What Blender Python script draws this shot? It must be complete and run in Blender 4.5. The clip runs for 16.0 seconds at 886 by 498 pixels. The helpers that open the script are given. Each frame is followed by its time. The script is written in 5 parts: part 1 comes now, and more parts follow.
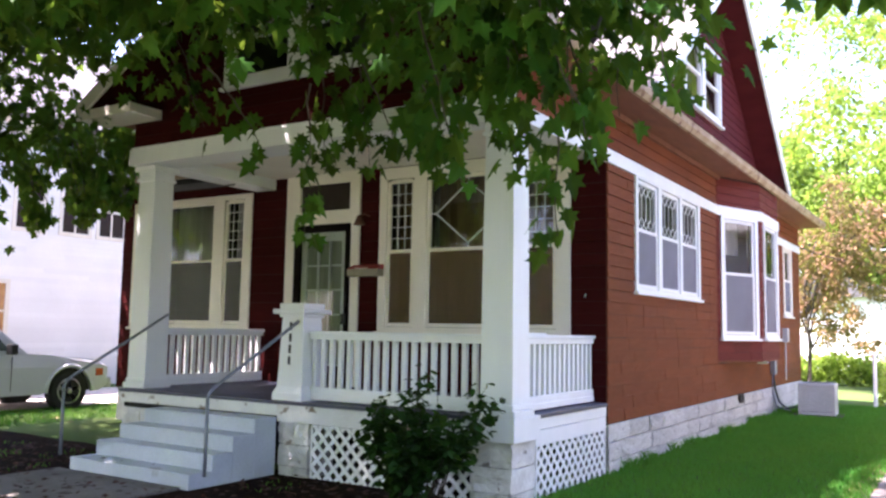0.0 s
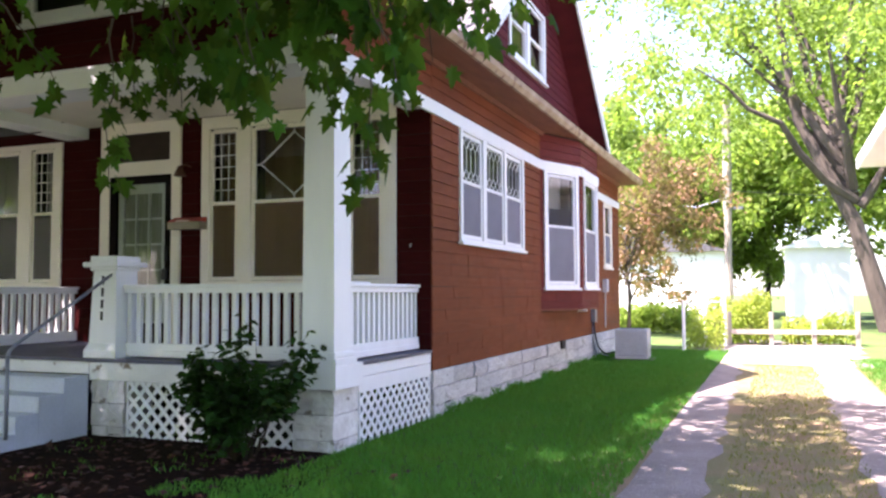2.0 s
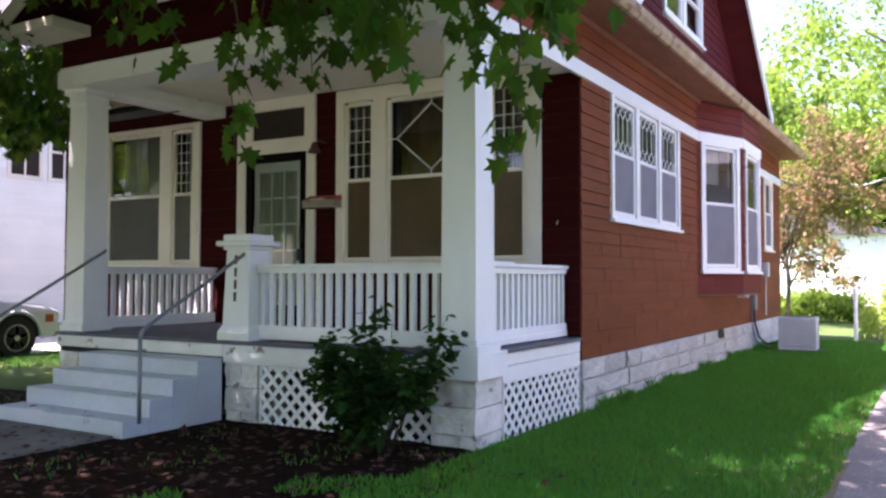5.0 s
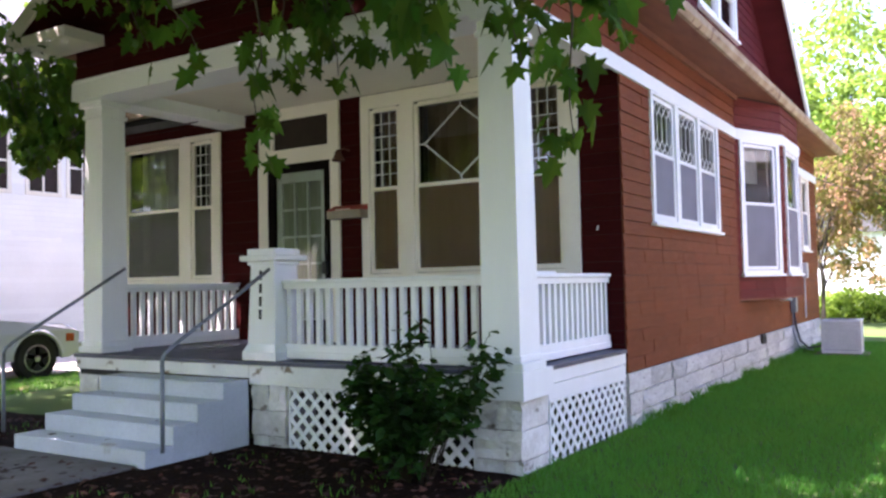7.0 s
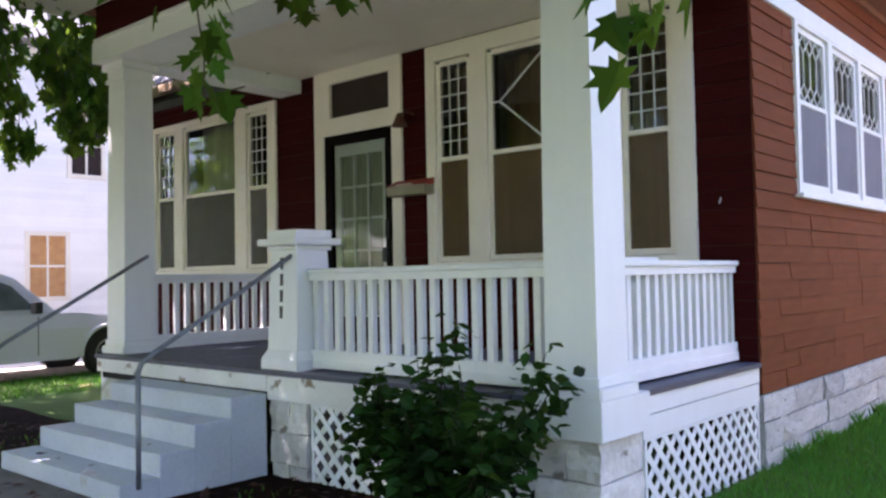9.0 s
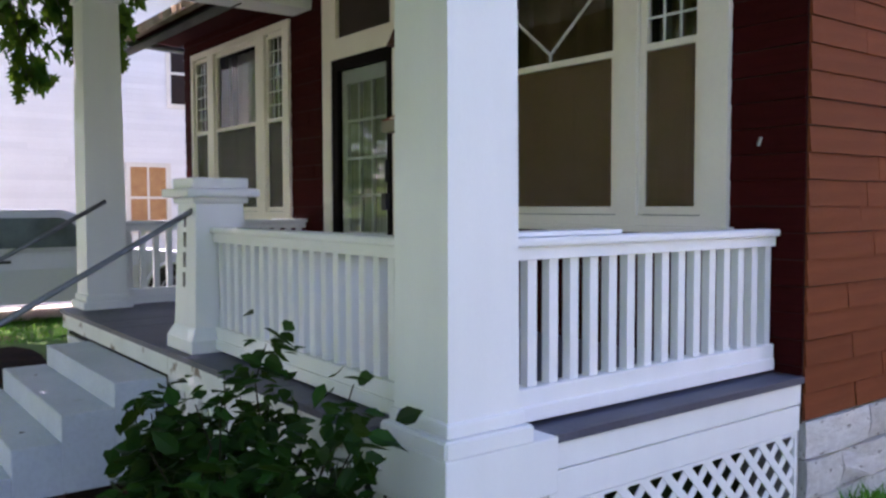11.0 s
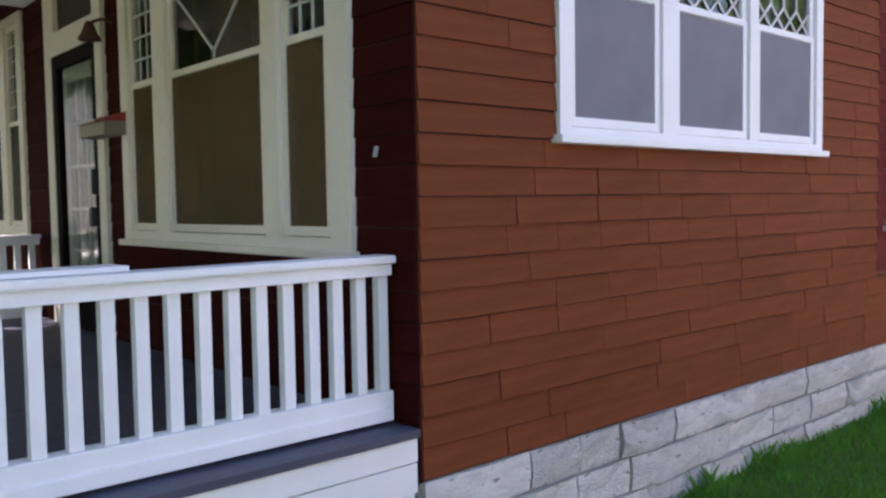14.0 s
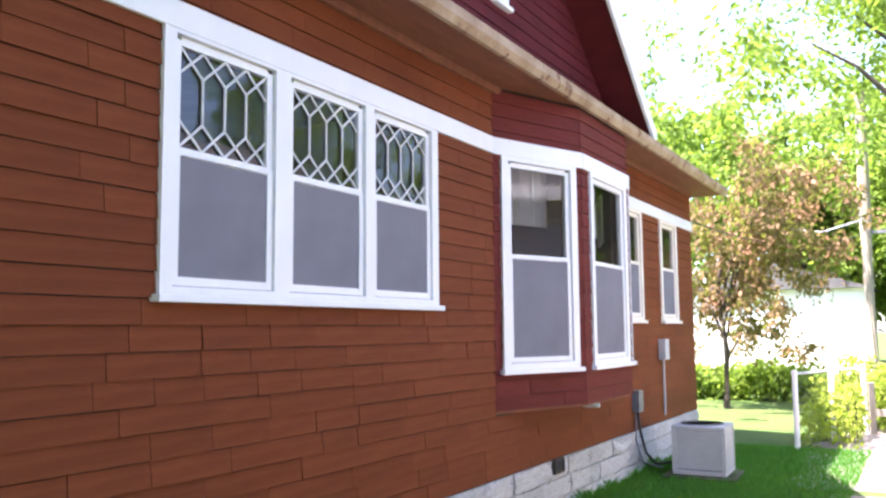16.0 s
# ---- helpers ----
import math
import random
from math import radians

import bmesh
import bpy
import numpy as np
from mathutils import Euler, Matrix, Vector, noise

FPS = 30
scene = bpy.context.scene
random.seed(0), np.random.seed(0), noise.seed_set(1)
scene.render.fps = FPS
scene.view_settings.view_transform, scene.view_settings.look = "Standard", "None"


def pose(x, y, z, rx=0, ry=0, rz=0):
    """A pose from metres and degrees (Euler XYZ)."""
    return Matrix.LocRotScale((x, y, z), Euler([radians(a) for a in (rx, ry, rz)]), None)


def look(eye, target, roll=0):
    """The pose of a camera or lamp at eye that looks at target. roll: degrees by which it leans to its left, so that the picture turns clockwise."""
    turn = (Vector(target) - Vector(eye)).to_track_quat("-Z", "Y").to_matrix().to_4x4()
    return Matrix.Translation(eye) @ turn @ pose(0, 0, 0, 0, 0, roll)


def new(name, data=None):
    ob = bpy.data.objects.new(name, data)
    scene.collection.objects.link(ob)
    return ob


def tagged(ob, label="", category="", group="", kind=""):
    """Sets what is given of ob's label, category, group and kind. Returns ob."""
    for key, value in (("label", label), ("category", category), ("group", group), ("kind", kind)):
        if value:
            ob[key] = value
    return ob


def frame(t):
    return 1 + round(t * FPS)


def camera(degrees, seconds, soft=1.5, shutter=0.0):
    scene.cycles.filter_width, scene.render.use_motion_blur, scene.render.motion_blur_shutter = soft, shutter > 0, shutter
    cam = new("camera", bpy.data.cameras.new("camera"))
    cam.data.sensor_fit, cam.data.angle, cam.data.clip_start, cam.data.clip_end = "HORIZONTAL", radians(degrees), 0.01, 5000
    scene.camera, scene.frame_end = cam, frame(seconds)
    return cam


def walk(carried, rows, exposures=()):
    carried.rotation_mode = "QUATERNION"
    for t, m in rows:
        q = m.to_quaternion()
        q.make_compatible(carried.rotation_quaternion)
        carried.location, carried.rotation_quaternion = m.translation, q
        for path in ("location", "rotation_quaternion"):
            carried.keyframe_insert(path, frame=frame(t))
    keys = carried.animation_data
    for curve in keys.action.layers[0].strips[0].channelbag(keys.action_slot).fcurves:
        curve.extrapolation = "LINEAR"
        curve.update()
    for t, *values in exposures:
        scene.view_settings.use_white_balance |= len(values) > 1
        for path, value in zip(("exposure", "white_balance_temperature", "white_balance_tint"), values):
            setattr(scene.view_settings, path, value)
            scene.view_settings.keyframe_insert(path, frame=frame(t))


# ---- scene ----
cam = camera(55.6, 16.0, soft=2.5)
PATH = [
    (0, (3.328, -8.528, 1.467), (2.262, -6.847, 1.66), 1.0),
    (0.5, (3.297, -8.651, 1.444), (2.251, -6.979, 1.777), 0.9),
    (1, (3.308, -8.544, 1.407), (2.288, -6.856, 1.737), 0.7),
    (1.5, (3.401, -8.455, 1.371), (2.488, -6.687, 1.576), 0.2),
    (2, (3.493, -8.433, 1.35), (2.755, -6.577, 1.454), -0.2),
    (2.5, (3.65, -8.584, 1.3), (3.018, -6.688, 1.359), -0.1),
    (3, (3.478, -8.339, 1.328), (2.765, -6.471, 1.364), 0.2),
    (3.5, (3.281, -7.983, 1.246), (2.402, -6.187, 1.304), 0.3),
    (4, (3.106, -7.848, 1.272), (2.105, -6.118, 1.338), 0.6),
    (4.5, (3.102, -7.817, 1.298), (2.082, -6.099, 1.364), 0.3),
    (7, (2.738, -7.51, 1.37), (1.675, -5.817, 1.454), -1.2),
    (7.5, (2.552, -7.16, 1.359), (1.448, -5.493, 1.419), -1.2),
    (8, (2.399, -6.763, 1.336), (1.253, -5.127, 1.43), -1.3),
    (8.5, (2.291, -6.261, 1.348), (1.061, -4.687, 1.439), -1.3),
    (9, (2.18, -5.813, 1.367), (0.869, -4.304, 1.433), -1.1),
    (11.5, (2.145, -3.426, 1.576), (0.519, -2.269, 1.445), -0.5),
    (12, (2.172, -3.146, 1.575), (0.526, -2.018, 1.437), -0.9),
    (12.5, (2.282, -2.884, 1.605), (0.621, -1.776, 1.475), -0.6),
    (13, (2.425, -2.651, 1.646), (0.758, -1.553, 1.528), -0.3),
    (13.5, (2.49, -2.422, 1.652), (0.856, -1.275, 1.535), -1.2),
    (14, (2.611, -2.166, 1.652), (1.113, -0.845, 1.542), -0.9),
    (14.5, (2.825, -2.015, 1.691), (1.485, -0.534, 1.579), -0.6),
    (15, (3.019, -1.99, 1.734), (1.82, -0.39, 1.726), -0.3),
    (15.5, (3.184, -2.009, 1.762), (2.103, -0.333, 1.902), -0.2),
    (16, (3.262, -1.997, 1.768), (2.268, -0.273, 1.962), -0.5),
]
SUN, SKY = 5.0, 0.11
EXPOSURES = [(0.0, 3.00, 6250, 35), (1.5, 2.95, 6250, 36), (3.0, 2.46, 6200, 36), (4.5, 2.52, 6100, 36), (7.0, 2.92, 6100, 36),
             (9.0, 2.90, 6050, 35), (12.5, 2.47, 6100, 35), (14.5, 2.68, 6300, 30), (16.0, 2.88, 6300, 28)]
walk(cam, [(t, look(eye, target, roll)) for t, eye, target, roll in PATH], EXPOSURES)

# ---- light ----
SUN_WAY = Vector((-0.38, -0.30, 1.0)).normalized()      # towards the sun
world = bpy.data.worlds.new("sky")
scene.world = world
world.use_nodes = True
wn = world.node_tree.nodes
sky = wn.new("ShaderNodeTexSky")
sky.sky_type = "NISHITA"
sky.sun_disc = False
sky.sun_elevation = math.asin(SUN_WAY.z)
sky.sun_rotation = math.atan2(SUN_WAY.x, SUN_WAY.y)
sky.air_density, sky.dust_density = 1.0, 1.5
wn["Background"].inputs[1].default_value = SKY
world.node_tree.links.new(sky.outputs[0], wn["Background"].inputs[0])
sun = new("sun", bpy.data.lights.new("sun", "SUN"))
sun.data.energy, sun.data.angle, sun.data.color = SUN, radians(0.55), (1.0, 0.93, 0.82)
sun.matrix_basis = look((0, 0, 30), Vector((0, 0, 30)) - SUN_WAY)


# ---- materials ----
def mat(name, col, col2=None, rough=0.6, scale=6.0, fine=60.0, bump=0.15, amount=0.5, random_amount=0.0, island=False, metal=0.0,
        stretch=(1, 1, 1), spots=None, spot_scale=3.0, spot_cut=0.62, trans=0.0, spec=0.5, coords="Object"):
    """A painted or natural surface: two colours mixed by broad noise, fine grain in colour and relief, optional spots of wear."""
    m = bpy.data.materials.new(name)
    m.use_nodes = True
    n, lk = m.node_tree.nodes, m.node_tree.links
    b = n["Principled BSDF"]
    b.inputs["Roughness"].default_value = rough
    b.inputs["Metallic"].default_value = metal
    b.inputs["Specular IOR Level"].default_value = spec
    col2 = col2 or tuple(c * 0.7 for c in col)
    if coords == "World":
        src = n.new("ShaderNodeNewGeometry").outputs["Position"]
    else:
        src = n.new("ShaderNodeTexCoord").outputs["Object"]
    mp = n.new("ShaderNodeMapping")
    mp.inputs["Scale"].default_value = stretch
    lk.new(src, mp.inputs[0])

    def noise_tex(s, detail):
        t = n.new("ShaderNodeTexNoise")
        t.inputs["Scale"].default_value, t.inputs["Detail"].default_value = s, detail
        lk.new(mp.outputs[0], t.inputs["Vector"])
        return t.outputs[0]

    def mixed(fac, a, c, kind="MIX"):
        x = n.new("ShaderNodeMix")
        x.data_type, x.blend_type = "RGBA", kind
        for sock, v in ((x.inputs["Factor"], fac), (x.inputs["A"], a), (x.inputs["B"], c)):
            if isinstance(v, (int, float)):
                sock.default_value = v
            elif isinstance(v, tuple):
                sock.default_value = (*v, 1)
            else:
                lk.new(v, sock)
        return x.outputs["Result"]

    def ramp(v, lo, hi, top=1.0):
        r = n.new("ShaderNodeMapRange")
        r.inputs[1].default_value, r.inputs[2].default_value, r.inputs[4].default_value = lo, hi, top
        lk.new(v, r.inputs[0])
        return r.outputs[0]

    broad, grain = noise_tex(scale, 4.0), noise_tex(fine, 3.0)
    c = mixed(ramp(broad, 0.35, 0.68, amount * 2 if amount < 0.5 else 1.0), col, col2)
    c = mixed(ramp(grain, 0.4, 0.75, 0.30), c, tuple(x * (0.72 if max(col2) < 0.6 else 0.93) for x in col2))
    if random_amount:
        if island:
            rnd = n.new("ShaderNodeNewGeometry").outputs["Random Per Island"]
        else:
            rnd = n.new("ShaderNodeObjectInfo").outputs["Random"]
        hsv = n.new("ShaderNodeHueSaturation")
        mr = n.new("ShaderNodeMapRange")
        mr.inputs[3].default_value, mr.inputs[4].default_value = 1 - random_amount, 1 + random_amount
        lk.new(rnd, mr.inputs[0])
        lk.new(mr.outputs[0], hsv.inputs["Value"])
        lk.new(c, hsv.inputs["Color"])
        c = hsv.outputs[0]
    if spots:
        sp = noise_tex(spot_scale, 6.0)
        c = mixed(ramp(sp, spot_cut, spot_cut + 0.05), c, spots)
    lk.new(c, b.inputs["Base Color"])
    bp = n.new("ShaderNodeBump")
    bp.inputs["Strength"].default_value, bp.inputs["Distance"].default_value = bump, 0.02
    lk.new(grain, bp.inputs["Height"])
    lk.new(bp.outputs[0], b.inputs["Normal"])
    if trans:
        tr = n.new("ShaderNodeBsdfTranslucent")
        lk.new(mixed(0.5, c, (0.35, 0.55, 0.05)), tr.inputs[0])
        mx = n.new("ShaderNodeMixShader")
        mx.inputs[0].default_value = trans
        lk.new(b.outputs[0], mx.inputs[1])
        lk.new(tr.outputs[0], mx.inputs[2])
        lk.new(mx.outputs[0], n["Material Output"].inputs[0])
    return m


def glass_mat(name, tint, gloss):
    m = bpy.data.materials.new(name)
    m.use_nodes = True
    n, lk = m.node_tree.nodes, m.node_tree.links
    n.remove(n["Principled BSDF"])
    t, g, f, mx = n.new("ShaderNodeBsdfTransparent"), n.new("ShaderNodeBsdfGlossy"), n.new("ShaderNodeFresnel"), n.new("ShaderNodeMixShader")
    t.inputs[0].default_value = (*tint, 1)
    g.inputs["Roughness"].default_value = 0.03
    wob = n.new("ShaderNodeTexNoise")
    wob.inputs["Scale"].default_value = 5.0
    bp = n.new("ShaderNodeBump")
    bp.inputs["Strength"].default_value, bp.inputs["Distance"].default_value = 0.05, 0.02
    lk.new(wob.outputs[0], bp.inputs["Height"])
    lk.new(bp.outputs[0], g.inputs["Normal"])
    f.inputs[0].default_value = gloss
    lk.new(f.outputs[0], mx.inputs[0])
    lk.new(t.outputs[0], mx.inputs[1])
    lk.new(g.outputs[0], mx.inputs[2])
    lk.new(mx.outputs[0], n["Material Output"].inputs[0])
    return m


def screen_mat(name, col, open_part):
    """Fine fly screen: part open, part grey wire."""
    m = bpy.data.materials.new(name)
    m.use_nodes = True
    n, lk = m.node_tree.nodes, m.node_tree.links
    n.remove(n["Principled BSDF"])
    t, d, mx = n.new("ShaderNodeBsdfTransparent"), n.new("ShaderNodeBsdfDiffuse"), n.new("ShaderNodeMixShader")
    nz = n.new("ShaderNodeTexNoise")
    nz.inputs["Scale"].default_value = 2.2
    cr = n.new("ShaderNodeMix")
    cr.data_type = "RGBA"
    cr.inputs["A"].default_value = (*col, 1)
    cr.inputs["B"].default_value = (*[c * 0.7 for c in col], 1)
    lk.new(nz.outputs[0], cr.inputs["Factor"])
    lk.new(cr.outputs["Result"], d.inputs[0])
    mx.inputs[0].default_value = 1 - open_part
    lk.new(t.outputs[0], mx.inputs[1])
    lk.new(d.outputs[0], mx.inputs[2])
    lk.new(mx.outputs[0], n["Material Output"].inputs[0])
    return m


M_SIDING = mat("red_brown_shingle_paint", (0.205, 0.057, 0.0200), (0.150, 0.039, 0.0145), 0.62, 0.8, 45, 0.35, 0.5, 0.07, stretch=(1, 1, 3), spec=0.12)
M_SIDING_J = mat("red_brown_shingle_paint_joined", (0.205, 0.057, 0.0200), (0.150, 0.039, 0.0145), 0.62, 0.8, 45, 0.35, 0.5, 0.07, island=True, stretch=(1, 1, 3), spec=0.12)
# maroon with the front's shade put in: wall, front gable, eave undersides
M_MAROON_SHADED = mat("maroon_paint_shaded", (0.052, 0.0065, 0.0065), (0.036, 0.005, 0.005), 0.8, 1.5, 40, 0.3, 0.5, 0.12, stretch=(1, 1, 5), spec=0.05)
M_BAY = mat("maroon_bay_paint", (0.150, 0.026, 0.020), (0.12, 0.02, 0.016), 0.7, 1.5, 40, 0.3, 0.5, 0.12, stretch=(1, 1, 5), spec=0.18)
# the same maroon, lightened for the skylight on the side gable
M_MAROON_LIT = mat("maroon_paint_lit", (0.105, 0.017, 0.020), (0.080, 0.013, 0.016), 0.75, 1.5, 40, 0.3, 0.5, 0.12, island=True, stretch=(1, 1, 5), spec=0.1)
# darkened so that slits between courses read as butt shadows
M_SHEATH = mat("butt_shadow_sheathing", (0.028, 0.010, 0.008), rough=0.8)
M_WHITE = mat("white_trim_paint", (0.80, 0.815, 0.82), (0.765, 0.78, 0.785), 0.45, 1.6, 80, 0.05, 0.5, stretch=(4, 4, 0.6))
M_WORN = mat("worn_white_paint", (0.76, 0.76, 0.74), (0.66, 0.66, 0.64), 0.55, 3, 40, 0.2, 0.5, spots=(0.22, 0.16, 0.11), spot_scale=5.5, spot_cut=0.61)
M_CREAM = mat("cream_porch_paint", (0.82, 0.765, 0.67), (0.77, 0.715, 0.62), 0.5, 2, 40, 0.06, 0.5)
M_DECK = mat("grey_deck_paint", (0.066, 0.072, 0.112), (0.050, 0.054, 0.086), 0.5, 4, 50, 0.2, 0.5, 0.08, spots=(0.5, 0.5, 0.5), spot_scale=14, spot_cut=0.74)
M_STONE = mat("whitewashed_stone", (0.72, 0.71, 0.68), (0.56, 0.54, 0.51), 0.85, 5.0, 22, 1.0, 0.5, 0.12, spots=(0.24, 0.21, 0.18), spot_scale=6.0, spot_cut=0.63)
M_MORTAR = mat("mortar", (0.42, 0.40, 0.38), rough=0.95, bump=0.6)
M_STEPS = mat("pale_blue_concrete_paint", (0.56, 0.60, 0.66), (0.47, 0.51, 0.57), 0.6, 2, 45, 0.2, 0.5, spots=(0.34, 0.35, 0.36), spot_scale=3.2, spot_cut=0.68)
M_CONC = mat("concrete", (0.20, 0.185, 0.175), (0.12, 0.11, 0.10), 0.9, 2, 40, 0.4, spots=(0.06, 0.045, 0.035), spot_scale=5, spot_cut=0.6, spec=0.15)
M_IRON = mat("grey_iron", (0.24, 0.26, 0.29), (0.16, 0.17, 0.19), 0.5, 9, 70, 0.15, metal=0.4)
M_DOORFRAME = mat("black_brown_frame", (0.008, 0.005, 0.005), rough=0.7, spec=0.05)
M_DOORWHITE = mat("white_door_paint", (0.72, 0.74, 0.72), (0.66, 0.68, 0.66), 0.4)
M_DARKGLASS = mat("dark_panel", (0.032, 0.018, 0.014), rough=0.5, spec=0.25)
M_GLASS = glass_mat("window_glass", (0.80, 0.82, 0.81), 1.75)
M_GLASS_D = glass_mat("door_glass", (0.9, 0.93, 0.9), 1.6)
M_SCREEN = screen_mat("screen_grey", (0.30, 0.30, 0.34), 0.30)
M_SCREEN_P = screen_mat("screen_brown", (0.19, 0.135, 0.072), 0.38)
M_SCREEN_W = screen_mat("screen_pale_grey", (0.20, 0.195, 0.18), 0.35)
M_LEAD = mat("white_leading", (0.70, 0.70, 0.68), rough=0.4)
M_CURTAIN = mat("pale_curtain", (0.62, 0.60, 0.58), (0.5, 0.48, 0.46), 0.9, 4, 30, 0.3, stretch=(8, 8, 0.5))
M_SHEER = mat("sheer_door_curtain", (0.36, 0.38, 0.31), (0.24, 0.26, 0.20), 0.9, 5, 30, 0.3, stretch=(6, 6, 0.5), spec=0.1)
# added tan cloth that imitates the brown reflections in the porch window
M_REFLECT_TAN = mat("tan_reflection_cloth", (0.24, 0.16, 0.085), (0.16, 0.105, 0.055), 0.9, 1.8, 30, 0.3, stretch=(2, 2, 0.7), spec=0.1)
M_ROOM = mat("room_plaster", (0.30, 0.27, 0.24), (0.24, 0.21, 0.19), 0.9)
M_ROOF = mat("grey_roof_shingle", (0.13, 0.125, 0.13), (0.09, 0.088, 0.09), 0.9, 4, 60, 0.6, random_amount=0.15, island=True)
M_SOFFIT = mat("brown_soffit", (0.22, 0.078, 0.036), (0.16, 0.052, 0.026), 0.7, 2, 40, 0.25, stretch=(6, 1, 1))
M_GUTTER = mat("rusty_cream_gutter", (0.42, 0.32, 0.22), (0.26, 0.16, 0.09), 0.6, 3, 30, 0.3, spots=(0.16, 0.08, 0.045), spot_scale=6, spot_cut=0.58)
M_AC = mat("grey_metal_case", (0.50, 0.51, 0.52), (0.42, 0.43, 0.44), 0.5, 3, 40, 0.1)
# near-black that paints the shade inside recesses and under the porch
M_DARK = mat("recess_shade_black", (0.02, 0.02, 0.02), rough=0.9)
M_GRASS = mat("lawn_ground", (0.062, 0.115, 0.03), (0.09, 0.125, 0.04), 0.95, 0.9, 25, 0.8, 0.5, spots=(0.13, 0.10, 0.05), spot_scale=1.3, spot_cut=0.64, spec=0.1, coords="World")
M_BLADE = mat("grass_blades", (0.032, 0.205, 0.030), (0.060, 0.225, 0.032), 0.7, 1.3, 15, 0.0, 0.5, 0.3, island=True, trans=0.35, spec=0.1, coords="World")
M_DRYBLADE = mat("dry_grass_blades", (0.24, 0.20, 0.08), (0.16, 0.17, 0.05), 0.8, 1.3, 15, 0.0, 0.5, 0.25, island=True, trans=0.3, spec=0.2, coords="World")
M_DRYGROUND = mat("dry_grass_ground", (0.22, 0.145, 0.08), (0.13, 0.13, 0.045), 0.95, 1.8, 30, 0.8, 0.5, coords="World")
M_GRAVEL = mat("packed_gravel", (0.28, 0.235, 0.22), (0.20, 0.168, 0.155), 0.95, 2.2, 55, 0.9, 0.5, spots=(0.36, 0.31, 0.29), spot_scale=30, spot_cut=0.62, coords="World")
M_SIDEDRIVE = mat("pale_gravel", (0.56, 0.50, 0.44), (0.46, 0.40, 0.34), 0.95, 2.2, 55, 0.9, 0.5, spots=(0.34, 0.29, 0.22), spot_scale=3, spot_cut=0.63, spec=0.2, coords="World")
# brown soil with the deep shade under the maple put into its colour
M_SOIL = mat("shade_darkened_soil", (0.018, 0.008, 0.005), (0.009, 0.0045, 0.003), 0.95, 3, 30, 1.0, 0.5, spots=(0.045, 0.018, 0.010), spot_scale=14, spot_cut=0.62, spec=0.05, coords="World")
M_LITTER = mat("fallen_leaves", (0.085, 0.026, 0.012), (0.03, 0.012, 0.007), 0.85, 6, 40, 0.1, 0.5, 0.4, island=True, coords="World")
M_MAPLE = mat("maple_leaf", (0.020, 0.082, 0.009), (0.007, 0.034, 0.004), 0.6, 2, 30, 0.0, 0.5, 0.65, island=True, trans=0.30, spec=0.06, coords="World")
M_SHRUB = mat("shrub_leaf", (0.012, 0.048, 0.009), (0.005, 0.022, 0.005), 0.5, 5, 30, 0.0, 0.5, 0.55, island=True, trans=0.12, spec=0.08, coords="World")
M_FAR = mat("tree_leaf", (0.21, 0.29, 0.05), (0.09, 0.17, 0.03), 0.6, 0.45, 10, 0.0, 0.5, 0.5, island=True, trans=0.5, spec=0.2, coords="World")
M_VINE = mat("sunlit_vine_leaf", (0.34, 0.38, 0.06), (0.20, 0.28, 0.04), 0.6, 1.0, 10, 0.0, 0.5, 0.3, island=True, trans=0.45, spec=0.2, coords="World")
M_RUST = mat("russet_leaf", (0.27, 0.135, 0.085), (0.13, 0.09, 0.04), 0.6, 1.2, 10, 0.0, 0.5, 0.3, island=True, trans=0.35, spec=0.2, coords="World")
M_BARK = mat("bark", (0.10, 0.08, 0.06), (0.06, 0.047, 0.036), 0.95, 4, 25, 1.0, stretch=(1, 1, 0.25))
M_STEM = mat("dark_shrub_stem", (0.035, 0.026, 0.016), (0.02, 0.015, 0.01), 0.9, spec=0.1)
M_POLE = mat("weathered_pole", (0.42, 0.37, 0.31), (0.3, 0.26, 0.21), 0.9, 3, 30, 0.5, stretch=(1, 1, 0.2))
M_CLAP = mat("white_clapboard", (0.88, 0.86, 0.84), (0.82, 0.80, 0.78), 0.6, 1, 30, 0.1, 0.5, 0.04, island=True)
M_ORANGE = mat("orange_blind", (0.55, 0.30, 0.12), (0.45, 0.22, 0.09), 0.8)
M_TRUCK = mat("silver_white_car_paint", (0.66, 0.67, 0.72), (0.62, 0.63, 0.68), 0.25, 1, 20, 0.0)
M_TYRE = mat("tyre", (0.02, 0.02, 0.02), rough=0.85)
M_RIM = mat("alloy", (0.55, 0.55, 0.56), rough=0.35, metal=0.7)
M_AMBER = mat("amber_lens", (0.55, 0.12, 0.03), rough=0.2)
M_BRICK = mat("brown_brick", (0.12, 0.05, 0.034), (0.07, 0.032, 0.022), 0.85, random_amount=0.2, island=True)
M_COPPER = mat("rusty_iron", (0.13, 0.05, 0.03), (0.08, 0.03, 0.02), 0.7, metal=0.3)
M_BOXTAN = mat("tan_metal", (0.30, 0.26, 0.19), (0.24, 0.2, 0.14), 0.5)
M_RED = mat("red_paint", (0.42, 0.04, 0.03), rough=0.5)
M_CARGLASS = mat("tinted_car_glass", (0.16, 0.20, 0.19), (0.06, 0.08, 0.07), rough=0.06, scale=2.0, spec=0.9)
M_BLACK = mat("black_paint", (0.02, 0.02, 0.022), rough=0.5)


